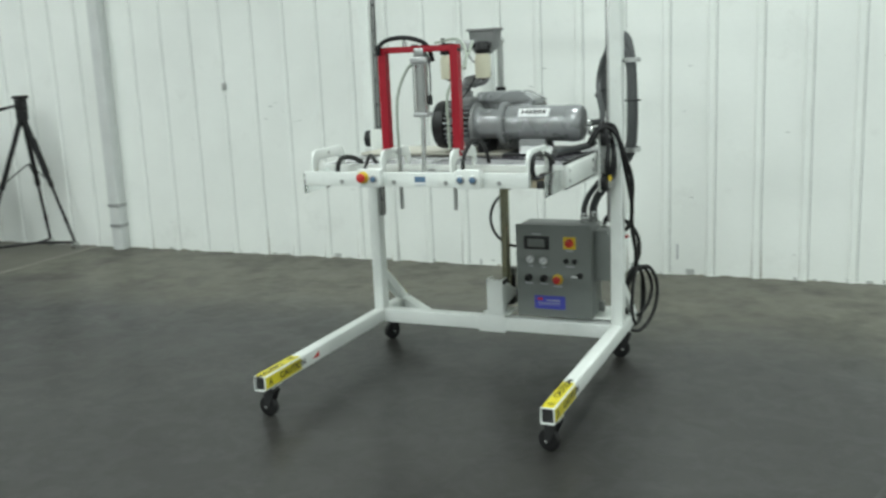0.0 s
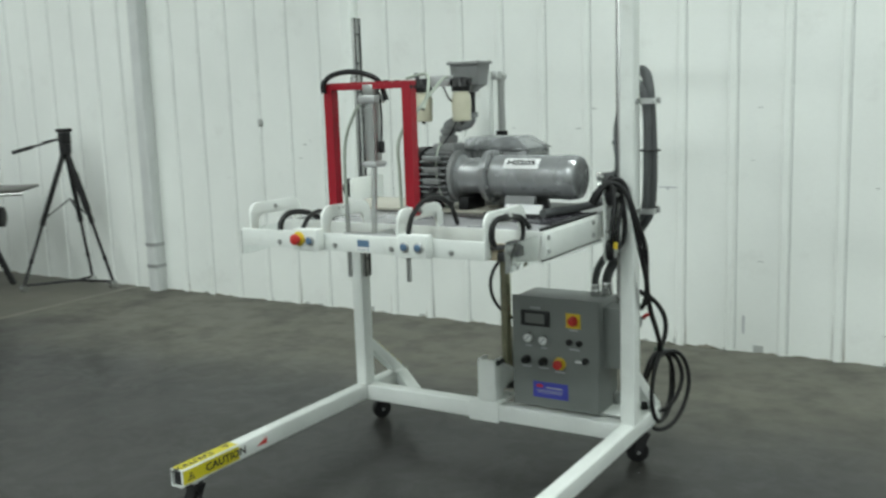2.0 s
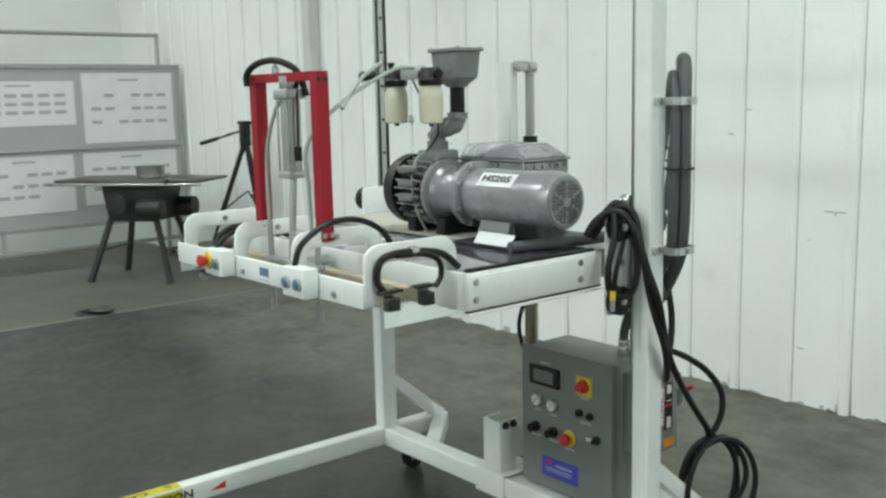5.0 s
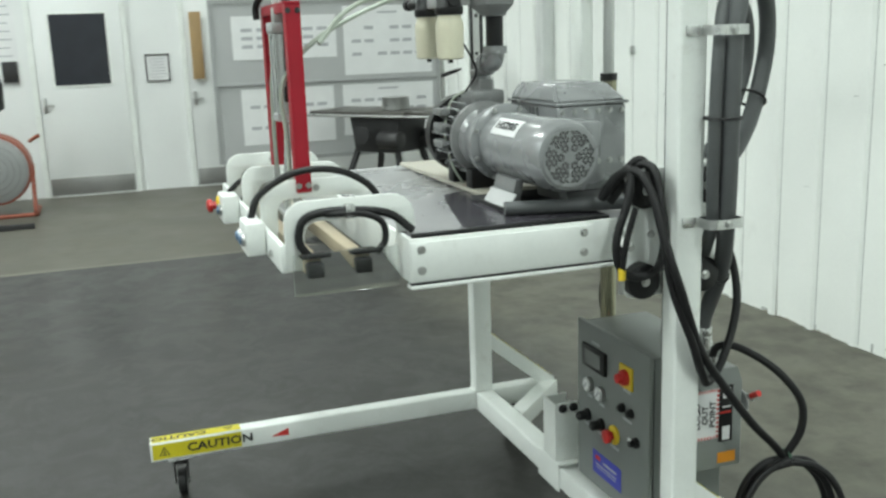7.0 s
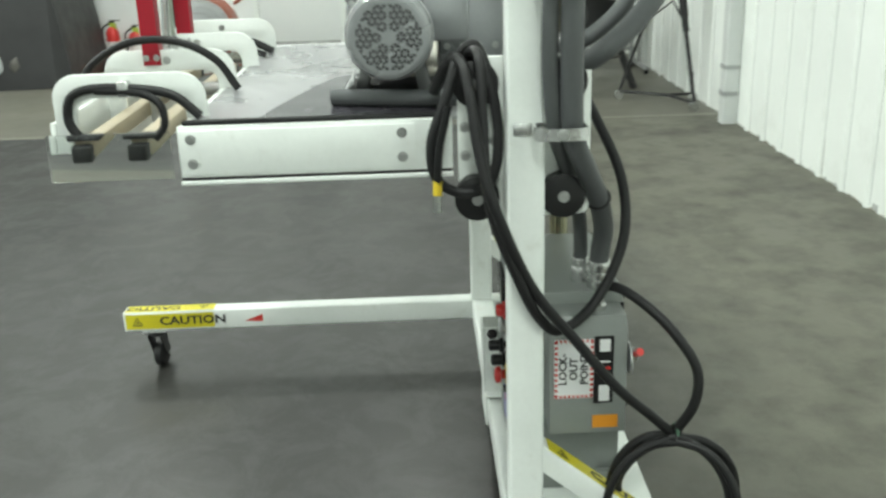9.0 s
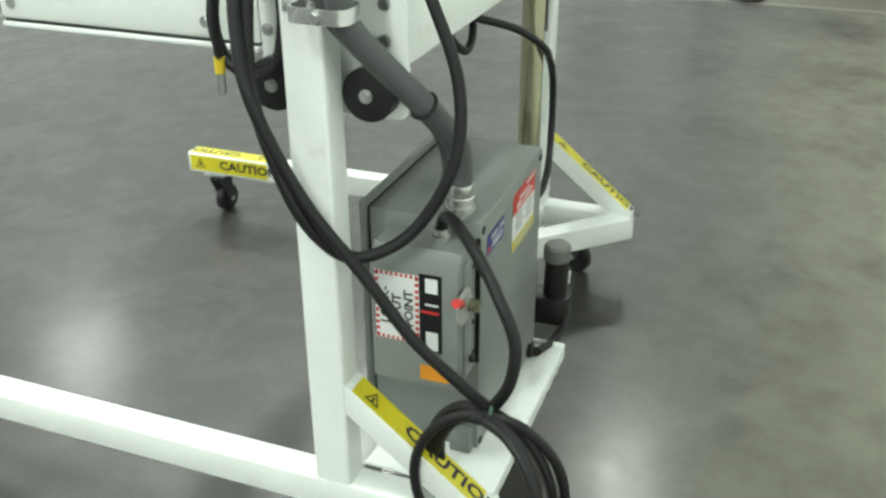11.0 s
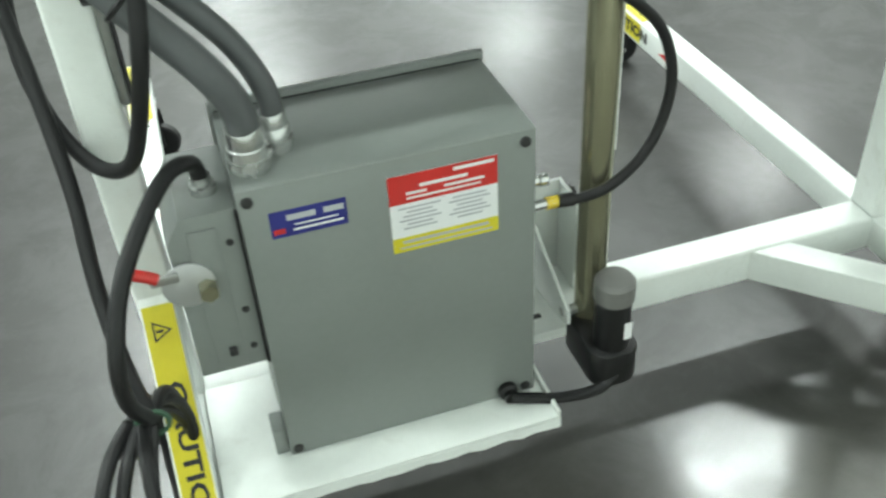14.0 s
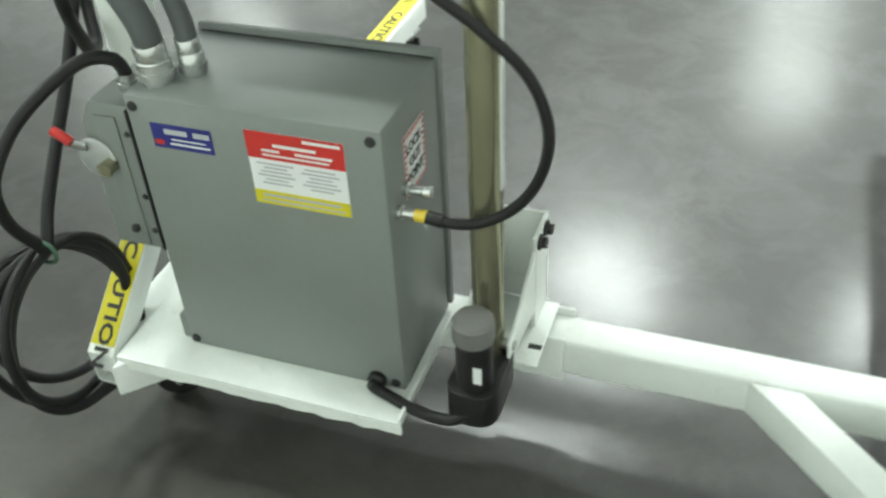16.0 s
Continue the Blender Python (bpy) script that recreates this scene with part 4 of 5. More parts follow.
part("rubber_sleeve", cyl_bm((0.088, PYI, 1.634), (0.088, PYI, 1.722), 0.026, seg=22), BLACK, pump)
# inlet filter: a cast hopper under a flat lid
bm = bmesh.new()
rings = []
for z, x0, x1, y0, y1 in ((1.7205, 0.058, 0.118, 1.058, 1.112), (1.733, 0.050, 0.130, 1.046, 1.114), (1.752, 0.034, 0.166, 1.022, 1.118), (1.838, 0.030, 0.176, 1.014, 1.122)):
    rings.append([bm.verts.new((px, py, z)) for px, py in rounded(x0, x1, y0, y1, 0.012, 3)])
for A, B in zip(rings, rings[1:]):
    for k in range(len(A)):
        bm.faces.new((A[k], A[(k + 1) % len(A)], B[(k + 1) % len(A)], B[k]))
bm.faces.new(rings[0][::-1])
bm.faces.new(rings[-1])
bmesh.ops.recalc_face_normals(bm, faces=bm.faces)
fb = part("filter_box", bm, PUMPD, pump, "grey inlet filter box")
part("filter_lid", prism_bm("z", 1.8385, 1.850, rounded(0.020, 0.186, 1.004, 1.130, 0.014, 4), 0.002), PUMPD, fb)
for px, py in ((0.034, 1.018), (0.172, 1.018), (0.172, 1.116)):
    part("lid_screw", bolt_bm((px, py, 1.850), (0, 0, 1), 0.006, 0.006), STEEL, fb)
part("ground_wire", hose_bm([(-0.03, 1.03, 1.50), (-0.02, 0.98, 1.47), (-0.015, 0.955, 1.38), (0.0, 0.97, 1.28), (0.01, 1.0, 1.22)], 0.004, 8), TUBE, pump)

regs = thing("filter_regulator", "twin air filter with cream bowls and black heads", "air filter", (0.04, 0.93, 1.6))
for x, y in ((-0.050, 0.925), (0.140, 0.925)):
    part("bowl", lathe_bm((x, y, 1.602), (0, 0, 1), [(0, 0.032), (0.004, 0.039), (0.085, 0.041), (0.10, 0.040), (0.118, 0.034), (0.124, 0.034)], 28), BOTTLE, regs, "cream plastic filter bowl")
    part("bowl_collar", lathe_bm((x, y, 1.7265), (0, 0, 1), [(0, 0.038), (0.006, 0.041), (0.02, 0.041), (0.026, 0.036), (0.05, 0.034), (0.058, 0.03)], 24), BLACKP, regs)
    part("port", cyl_bm((x - 0.045, y, 1.765), (x + 0.045, y, 1.765), 0.016, seg=16), BLACKP, regs)
    part("drain_plug", cyl_bm((x, y, 1.592), (x, y, 1.602), 0.008, seg=12), BLACKP, regs)
part("manifold", box_bm(0.0, 0.095, 0.905, 0.945, 1.748, 1.795, 0.005), ALU, regs)
part("support_arm", box_bm(0.04, 0.08, 0.9455, 1.0135, 1.755, 1.785, 0.003), ALU, regs)
part("valve", lathe_bm((-0.26, 0.925, 1.768), X, [(0, 0.010), (0.01, 0.018), (0.035, 0.018), (0.04, 0.011), (0.06, 0.011), (0.065, 0.016), (0.09, 0.016), (0.10, 0.01), (0.165, 0.009)], 18), BLACKP, regs)
part("top_knob", lathe_bm((-0.075, 0.925, 1.785), (0, 0, 1), [(0, 0.010), (0.014, 0.010), (0.016, 0.013), (0.024, 0.013)], 14), BLACKP, regs)
part("thin_lead", hose_bm([(0.06, 0.91, 1.755), (0.075, 0.93, 1.70), (0.09, 0.98, 1.65), (0.02, 1.05, 1.56), (-0.02, 1.03, 1.50)], 0.0035, 8), BLACK, regs)

# pick-up hose on the table beside the pump
solid("suction_hose", hose_bm([(0.505, 0.93, 1.2215), (0.530, 1.03, 1.2215), (0.555, 1.14, 1.222), (0.585, 1.26, 1.225), (0.60, 1.34, 1.232)], 0.0185, 14), CONDUIT, "thick dark grey suction hose lying on the table", "hose")

# ---- lift actuator ----
act = thing("lift_actuator", "olive metal tube actuator with black gear motor", "actuator", (0.015, 1.5, 0.26))
part("outer_tube", cyl_bm((0.016, 1.502, 0.325), (0.016, 1.502, 1.512), 0.026, seg=30), BRONZE, act)
part("collar", cyl_bm((0.016, 1.502, 1.512), (0.016, 1.502, 1.535), 0.0275, seg=30), BLACKP, act)
part("inner_rod", cyl_bm((0.016, 1.502, 1.535), (0.016, 1.502, 1.775), 0.0175, seg=24), STEEL, act, "plain steel inner rod")
part("scale_strip", box_bm(-0.0112, -0.0088, 1.494, 1.510, 0.66, 1.2), PAPER, act, "pale label strip")
part("top_eye", lathe_bm((0.016, 1.480, 1.792), (0, 1, 0), [(0, 0.012), (0.002, 0.022), (0.042, 0.022), (0.044, 0.012)], 20), STEEL, act)
part("gear_box", prism_bm("z", 0.262, 0.332, rounded(-0.028, 0.058, 1.478, 1.624, 0.032, 5), 0.004), BLACKP, act)
mo = part("gear_motor", lathe_bm((0.014, 1.585, 0.3325), (0, 0, 1), [(0, 0.030), (0.095, 0.030), (0.097, 0.033), (0.128, 0.033), (0.134, 0.028), (0.138, 0.012)], 26), BLACKP, act)
part("motor_cap", lathe_bm((0.014, 1.585, 0.430), (0, 0, 1), [(0, 0.0338), (0.033, 0.0338), (0.040, 0.0285), (0.0435, 0.010)], 26), material("dusty_grey_cap", (0.15, 0.15, 0.14), 0.6, var=0.12), mo)
part("maker_label", plate_bm(facing((0.0, 1.6150, 0.375), (-1, 0, 0), (0, 0, 1)), 0.014, 0.035), PAPER, mo)
part("pivot_pin", cyl_bm((-0.030, 1.502, 0.345), (0.068, 1.502, 0.345), 0.009, seg=14), STEEL, act)
act.location.x += 0.009

# ---- control cabinet ----
cab = thing("control_cabinet", "grey steel control cabinet with gauges, knobs and stickers", "control cabinet", (0.366, 1.45, 0.25))
CX0, CX1, CY0, CY1, CZ0, CZ1 = 0.155, 0.578, 1.344, 1.570, 0.2505, 0.770
part("body", box_bm(CX0, CX1, CY0, CY1, CZ0, CZ1, 0.004), GREY, cab)
door = part("door", box_bm(CX0 - 0.005, CX1 + 0.005, 1.324, 1.3395, CZ0 + 0.003, CZ1 + 0.010, 0.004), GREY, cab)
part("seal_gap_strip", box_bm(CX0 + 0.004, CX1 - 0.004, 1.3397, 1.3438, CZ0 + 0.006, CZ1 - 0.001), BLACK, cab)
FY = 1.3235


def front(x, z):
    return facing((x, FY, z), (1, 0, 0), (0, 0, 1))


def knob(name, x, z, prof, mat, parent=None, seg=24):
    return part(name, lathe_bm((x, FY, z), (0, -1, 0), prof, seg), mat, parent or door)


disp = part("display", box_bm(0.200, 0.345, FY - 0.012, FY, 0.642, 0.715, 0.004), BLACKP, door, "panel meter with grey display")
part("screen", plate_bm(facing((0.272, FY - 0.0122, 0.679), (1, 0, 0), (0, 0, 1)), 0.098, 0.046, 0.001), DISPLAY, disp)
sw = part("main_switch", plate_bm(front(0.462, 0.682), 0.070, 0.068, 0.006), YELP, door, "red rotary switch on a yellow plate")
part("switch_knob", lathe_bm((0.462, FY - 0.006, 0.682), (0, -1, 0), [(0, 0.024), (0.014, 0.022), (0.016, 0.016), (0.03, 0.014), (0.032, 0.008)]), REDP, sw)
for x, z in ((0.236, 0.584), (0.312, 0.578)):
    g = knob("pressure_gauge", x, z, [(0, 0.024), (0.014, 0.024), (0.017, 0.020)], STEEL)
    part("dial", cyl_bm((x, FY - 0.0172, z), (x, FY - 0.0178, z), 0.0185, seg=24), PAPER, g)
    part("needle", plate_bm(facing((x, FY - 0.0179, z), (1, 0, 1), (-1, 0, 1)), 0.030, 0.006), INKG, g)
for x, z in ((0.224, 0.478), (0.312, 0.477)):
    knob("regulator_knob", x, z, [(0, 0.020), (0.010, 0.020), (0.012, 0.015), (0.036, 0.015), (0.040, 0.010)], BLACKP)
es = knob("legend_ring", 0.392, 0.474, [(0, 0.030), (0.006, 0.030), (0.010, 0.022)], YELP)
part("stop_button", lathe_bm((0.392, FY - 0.010, 0.474), (0, -1, 0), [(0, 0.012), (0.010, 0.012), (0.012, 0.021), (0.024, 0.021), (0.028, 0.012)]), REDP, es)
for x, z in ((0.441, 0.580), (0.490, 0.579)):
    knob("push_button", x, z, [(0, 0.014), (0.010, 0.014), (0.012, 0.009), (0.018, 0.009)], BLACKP)
knob("selector", 0.520, 0.500, [(0, 0.016), (0.010, 0.016), (0.012, 0.010), (0.026, 0.009)], BLACKP)
part("selector_plate", plate_bm(front(0.488, 0.492), 0.04, 0.012), PAPER, door)
for x, z, w in ((0.272, 0.727, 0.05), (0.462, 0.638, 0.04), (0.236, 0.545, 0.03), (0.312, 0.54, 0.03), (0.224, 0.445, 0.045), (0.312, 0.444, 0.045), (0.392, 0.433, 0.05), (0.465, 0.548, 0.05)):
    part("small_legend", plate_bm(front(x, z), w, 0.008), INKG, door, "unreadable small legend")
bl = part("blue_label", plate_bm(front(0.343, 0.338), 0.178, 0.076), BLUE, door, "blue maker's label with pale bars")
part("print_bar", bars_bm(facing((0.343, FY - 0.0009, 0.338), (1, 0, 0), (0, 0, 1)), [(0.02, 0.012, 0.08, 0.007), (-0.005, -0.004, 0.13, 0.004), (-0.005, -0.014, 0.12, 0.003)]), INKG, bl)
part("print_mark", bars_bm(facing((0.343, FY - 0.0009, 0.338), (1, 0, 0), (0, 0, 1)), [(-0.055, 0.018, 0.03, 0.014)]), REDP, bl)
# back
BY = CY1 + 0.0003
for x, z in ((0.564, 0.751), (0.172, 0.751), (0.565, 0.266), (0.172, 0.266)):
    part("screw", lathe_bm((x, CY1, z), (0, 1, 0), [(0, 0.0085), (0.003, 0.008), (0.004, 0.004)], 16), INK, cab)


def back(x, z, d=0.0):
    return facing((x, BY + d, z), (-1, 0, 0), (0, 0, 1))


pl = part("serial_plate", plate_bm(back(0.487, 0.7055), 0.106, 0.043), NAVY, cab, "blue serial plate with grey fields")
part("print_bar", bars_bm(back(0.487, 0.7055, 0.0009), [(-0.01, 0.009, 0.04, 0.009), (0.035, 0.009, 0.028, 0.009)]), INKG, pl)
part("print_mark", bars_bm(back(0.487, 0.7055, 0.0009), [(-0.042, -0.011, 0.016, 0.008)]), REDP, pl)
part("print_rule", bars_bm(back(0.487, 0.7055, 0.0009), [(0.01, -0.004, 0.06, 0.002), (0.012, -0.012, 0.07, 0.003)]), PAPER, pl)
warn = part("warning_label", plate_bm(back(0.295, 0.676), 0.160, 0.130), PAPER, cab, "red, white and yellow warning label")
part("red_band", plate_bm(back(0.295, 0.7175, 0.0009), 0.160, 0.047, 0.0005), REDP, warn)
part("yellow_band", plate_bm(back(0.295, 0.6235, 0.0009), 0.160, 0.025, 0.0005), YELLOW, warn)
part("print_bar", bars_bm(back(0.295, 0.676, 0.0015), [(0.045, 0.058, 0.06, 0.005), (0.0, 0.044, 0.07, 0.005), (-0.04, 0.034, 0.03, 0.004), (0.03, 0.034, 0.06, 0.004), (0.0, 0.026, 0.11, 0.003)]), PAPER, warn)
part("print_bar", bars_bm(back(0.295, 0.676, 0.0015), [(s * 0.037, 0.010 - 0.007 * k, 0.05 + 0.012 * ((k * 7 + s) % 3 - 1), 0.0026) for k in range(6) for s in (-1, 1)] + [(0, -0.048, 0.13, 0.005), (0, -0.058, 0.14, 0.003)]), INKG, warn)
# side with fittings
lk = part("lockout_label", plate_bm(facing((CX0 - 0.0003, 1.455, 0.66), (0, -1, 0), (0, 0, 1)), 0.085, 0.11), PAPER, cab, "white lockout label with red striped border")


def striped(m, w, h, parent):
    rows = []
    n = 9
    for k in range(n):
        u = -w / 2 + w * (k + 0.5) / n
        rows += [(u, h / 2 - 0.004, w / n * 0.5, 0.007), (u, -h / 2 + 0.004, w / n * 0.5, 0.007)]
    for k in range(11):
        v = -h / 2 + h * (k + 0.5) / 11
        rows += [(w / 2 - 0.004, v, 0.007, h / 11 * 0.5), (-w / 2 + 0.004, v, 0.007, h / 11 * 0.5)]
    part("striped_border", bars_bm(m, rows), REDP, parent)


m = facing((CX0 - 0.0012, 1.455, 0.66), (0, -1, 0), (0, 0, 1))
striped(m, 0.085, 0.11, lk)
for k, w in enumerate(("LOCK-", "OUT", "POINT")):
    part("lettering", letters_bm(w, 0.017, m @ Matrix.Translation((0, 0.026 - 0.026 * k, 0)), stretch=0.95), INK, lk)
for y, z, mat in ((1.537, 0.610, YELP), (1.505, 0.632, ZINC)):
    f = part("hose_fitting", lathe_bm((CX0, y, z), (-1, 0, 0), [(0, 0.012), (0.008, 0.012), (0.010, 0.008), (0.03, 0.008), (0.032, 0.010), (0.045, 0.010), (0.047, 0.006)], 14), ZINC, cab)
    if mat is YELP:
        part("yellow_sleeve", cyl_bm((CX0 - 0.030, y, z), (CX0 - 0.049, y, z), 0.0102, seg=14), YELP, f)
part("cable_gland", lathe_bm((0.205, CY1, 0.268), (0, 1, 0), [(0, 0.017), (0.01, 0.017), (0.014, 0.012), (0.024, 0.012)], 16), BLACKP, cab)
part("mount_bracket", box_bm(CX1 + 0.0005, CX1 + 0.022, 1.515, 1.56, CZ0, CZ0 + 0.055, 0.003), GREY, cab)
for x, y, big in ((0.546, 1.517, 0.92), (0.503, 1.482, 0.70)):
    part("conduit_fitting", lathe_bm((x, y, CZ1), (0, 0, 1), [(0, 0.030 * big), (0.008, 0.030 * big), (0.009, 0.033 * big), (0.020, 0.033 * big), (0.021, 0.030 * big), (0.036, 0.030 * big), (0.040, 0.026 * big)], 22), ZINC, cab)

dis = thing("disconnect_switch", "grey disconnect switch box with lockout label and red handle", "switch box", (0.63, 1.47, 0.46))
DX = 0.678
part("housing", prism_bm("y", 1.388, 1.562, [(0.5795, 0.462), (DX, 0.462), (DX, 0.705), (0.655, 0.742), (0.5795, 0.742)], 0.003), GREY, dis)
m = facing((DX + 0.0003, 1.442, 0.624), (0, 1, 0), (0, 0, 1))
ll = part("lockout_label", plate_bm(m, 0.088, 0.145), PAPER, dis, "white lockout label with red striped border")
m2 = facing((DX + 0.0012, 1.442, 0.624), (0, 1, 0), (0, 0, 1))
striped(m2, 0.088, 0.145, ll)
for k, w in enumerate(("LOCK-", "OUT", "POINT")):
    mm = m2 @ Matrix.Translation((-0.024 + 0.024 * k, 0.0, 0)) @ Matrix.Rotation(radians(90), 4, "Z")
    part("lettering", letters_bm(w, 0.018, mm, stretch=1.05), INK, ll)
bk = part("black_label", plate_bm(facing((DX + 0.0003, 1.509, 0.62), (0, 1, 0), (0, 0, 1)), 0.044, 0.165), BLACKP, dis, "black rating label with pale bars")
bars(bk, facing((DX + 0.0012, 1.509, 0.62), (0, 1, 0), (0, 0, 1)), [(0.002, 0.06, 0.024, 0.03), (0.002, -0.058, 0.024, 0.04), (0.002, 0.02, 0.026, 0.004)], PAPER)
part("print_mark", bars_bm(facing((DX + 0.0012, 1.509, 0.62), (0, 1, 0), (0, 0, 1)), [(-0.002, 0.004, 0.036, 0.006)]), REDP, bk)
part("orange_label", plate_bm(facing((DX + 0.0003, 1.515, 0.490), (0, 1, 0), (0, 0, 1)), 0.058, 0.032), ORANGE, dis, "orange warning sticker")
# black strip painted in for the shadowed gap between cabinet and switch box
part("seal_gap_strip", box_bm(0.5782, 0.5822, 1.5622, 1.5712, 0.468, 0.740), BLACK, dis)
part("hinge_plate", box_bm(0.61, 0.65, 1.5625, 1.566, 0.47, 0.72, 0.001), GREY, dis)
for z in (0.50, 0.57, 0.69):
    part("screw", lathe_bm((0.596, 1.562, z), (0, 1, 0), [(0, 0.0055), (0.002, 0.005), (0.003, 0.002)], 12), INK, dis)
part("handle_plate", lathe_bm((0.662, 1.5665, 0.640), (0, 1, 0), [(0, 0.036), (0.0035, 0.036), (0.0045, 0.034)], 26), ALU, dis)
part("lever", box_bm(0.672, 0.710, 1.573, 1.577, 0.654, 0.670, 0.002), STEEL, dis)
part("red_grip", hose_bm([(0.700, 1.576, 0.667), (0.714, 1.577, 0.677), (0.730, 1.577, 0.685)], 0.0085, 12), REDP, dis, "red lever grip")
part("pivot", cyl_bm((0.638, 1.5665, 0.632), (0.638, 1.590, 0.632), 0.014, seg=6), BRONZE, dis)
part("latch", box_bm(0.62, 0.632, 1.5665, 1.577, 0.50, 0.512, 0.002), DARKM, dis)
part("gland", lathe_bm((0.614, 1.505, 0.742), (0, 0, 1), [(0, 0.018), (0.012, 0.018), (0.014, 0.014), (0.026, 0.014)], 18), ZINC, dis)

# ---- conduits and cables ----
def conduit(name, run, label, category, group):
    pts, r, seg = run
    ob = thing(name, label, category, pts[0], group)
    part("jacket", hose_bm(pts, r, seg), CONDUIT, ob)
    a, b = Vector(pts[0]), Vector(pts[1])
    d = (b - a).normalized()
    part("end_sleeve", cyl_bm(a, a + d * 0.03, r + 0.003, seg=18, bevel=0.0015), ZINC, ob, "zinc end sleeve")
    e, f = Vector(pts[-1]), Vector(pts[-2])
    part("end_sleeve", cyl_bm(e, e + (f - e).normalized() * 0.03, r + 0.003, seg=18, bevel=0.0015), ZINC, ob, "zinc end sleeve")


conduit("flexible_conduit", ([(0.546, 1.517, 0.805), (0.549, 1.520, 0.86), (0.580, 1.520, 0.925), (0.655, 1.492, 1.012), (0.735, 1.448, 1.105), (0.785, 1.415, 1.185),
                                   (0.800, 1.408, 1.32), (0.798, 1.410, 1.50), (0.785, 1.425, 1.66), (0.755, 1.465, 1.765), (0.70, 1.53, 1.79), (0.625, 1.63, 1.74), (0.58, 1.675, 1.62), (0.585, 1.645, 1.48), (0.63, 1.575, 1.39), (0.665, 1.50, 1.33), (0.63, 1.44, 1.29), (0.55, 1.41, 1.29)], 0.0225, 16),
        "thick grey flexible conduit looped along the post", "conduit", "flexible conduits")
conduit("flexible_conduit", ([(0.503, 1.482, 0.80), (0.506, 1.482, 0.86), (0.540, 1.472, 0.935), (0.620, 1.448, 1.025), (0.705, 1.412, 1.11), (0.772, 1.382, 1.19),
                                   (0.790, 1.368, 1.32), (0.790, 1.372, 1.50), (0.780, 1.385, 1.63), (0.745, 1.42, 1.72), (0.69, 1.49, 1.74), (0.61, 1.585, 1.69), (0.565, 1.625, 1.58), (0.57, 1.59, 1.47), (0.60, 1.53, 1.39), (0.61, 1.46, 1.34), (0.54, 1.42, 1.33)], 0.0165, 14),
        "grey flexible conduit looped beside a thicker one", "conduit", "flexible conduits")
for x, y, z in ((0.785, 1.40, 1.192), (0.78, 1.41, 1.66)):
    c = thing("conduit_clamp", "zinc strap clamp holding conduits to the post", "clamp", (x, y, z), "conduit clamps")
    part("strap", ring_bm("z", z - 0.012, z + 0.012, rounded(0.763, 0.832, 1.338, 1.44, 0.02, 4), rounded(0.766, 0.829, 1.341, 1.437, 0.018, 4)), ZINC, c)
    part("tab", box_bm(0.763, 0.769, 1.30, 1.337, z - 0.012, z + 0.012, 0.001), ZINC, c)
    part("bolt", bolt_bm((0.8325, 1.39, z), (1, 0, 0), 0.008, 0.008), STEEL, c)
for c0, way, w in (((0.795, 1.390, 1.45), (0, 0, 1), 0.045), ((0.655, 1.492, 1.012), (0.08, -0.044, 0.09), 0.0240), ((0.620, 1.448, 1.025), (0.08, -0.036, 0.088), 0.0180), ((0.582, 1.625, 1.475), (0.3, -0.5, -0.8), 0.042)):
    c0, way = Vector(c0), Vector(way).normalized()
    a = way.orthogonal().normalized()
    b = way.cross(a)
    solid("cable_tie", hose_bm([c0 + w * (math.cos(radians(t)) * a + math.sin(radians(t)) * b) for t in range(0, 361, 30)], 0.004, 6, 2), BLACKP, "black cable tie round the conduits", "cable tie", "cable ties")

TIE = Vector((0.752, 1.652, 0.492))
cable = thing("power_cable", "long black power cable with a tied coil", "power cable", TIE)
part("hanging_run", hose_bm([(0.622, 1.15, 1.245), (0.640, 1.165, 1.285), (0.675, 1.185, 1.318), (0.722, 1.205, 1.318), (0.765, 1.218, 1.26), (0.80, 1.232, 1.15), (0.822, 1.262, 1.04), (0.803, 1.335, 0.87), (0.786, 1.43, 0.74), (0.784, 1.516, 0.631), (0.77, 1.60, 0.548), TIE], 0.0112, 12), BLACK, cable)
part("hanging_loop", hose_bm([(0.625, 1.175, 1.235), (0.648, 1.20, 1.285), (0.69, 1.225, 1.335), (0.735, 1.240, 1.32), (0.768, 1.240, 1.22), (0.80, 1.25, 1.05), (0.812, 1.305, 0.895), (0.79, 1.35, 0.80), (0.747, 1.402, 0.752), (0.695, 1.485, 0.795), (0.658, 1.548, 0.92), (0.632, 1.545, 1.05), (0.612, 1.49, 1.18), (0.60, 1.45, 1.25)], 0.0112, 12), BLACK, cable)
for pts, r in (([(0.63, 1.15, 1.25), (0.665, 1.175, 1.305), (0.692, 1.195, 1.325), (0.718, 1.172, 1.25), (0.722, 1.140, 1.16), (0.720, 1.150, 1.085), (0.722, 1.20, 1.055), (0.727, 1.255, 1.075), (0.725, 1.275, 1.16), (0.712, 1.262, 1.27), (0.682, 1.235, 1.345), (0.665, 1.20, 1.325), (0.635, 1.175, 1.27)], 0.0108),):
    part("bundle_loop", hose_bm(pts, r, 10), BLACK, cable)
part("feed", hose_bm([(0.614, 1.505, 0.765), (0.622, 1.516, 0.795), (0.655, 1.548, 0.803), (0.70, 1.605, 0.77), (0.738, 1.655, 0.72), (0.762, 1.695, 0.65), (0.768, 1.69, 0.57), TIE], 0.0112, 12), BLACK, cable)
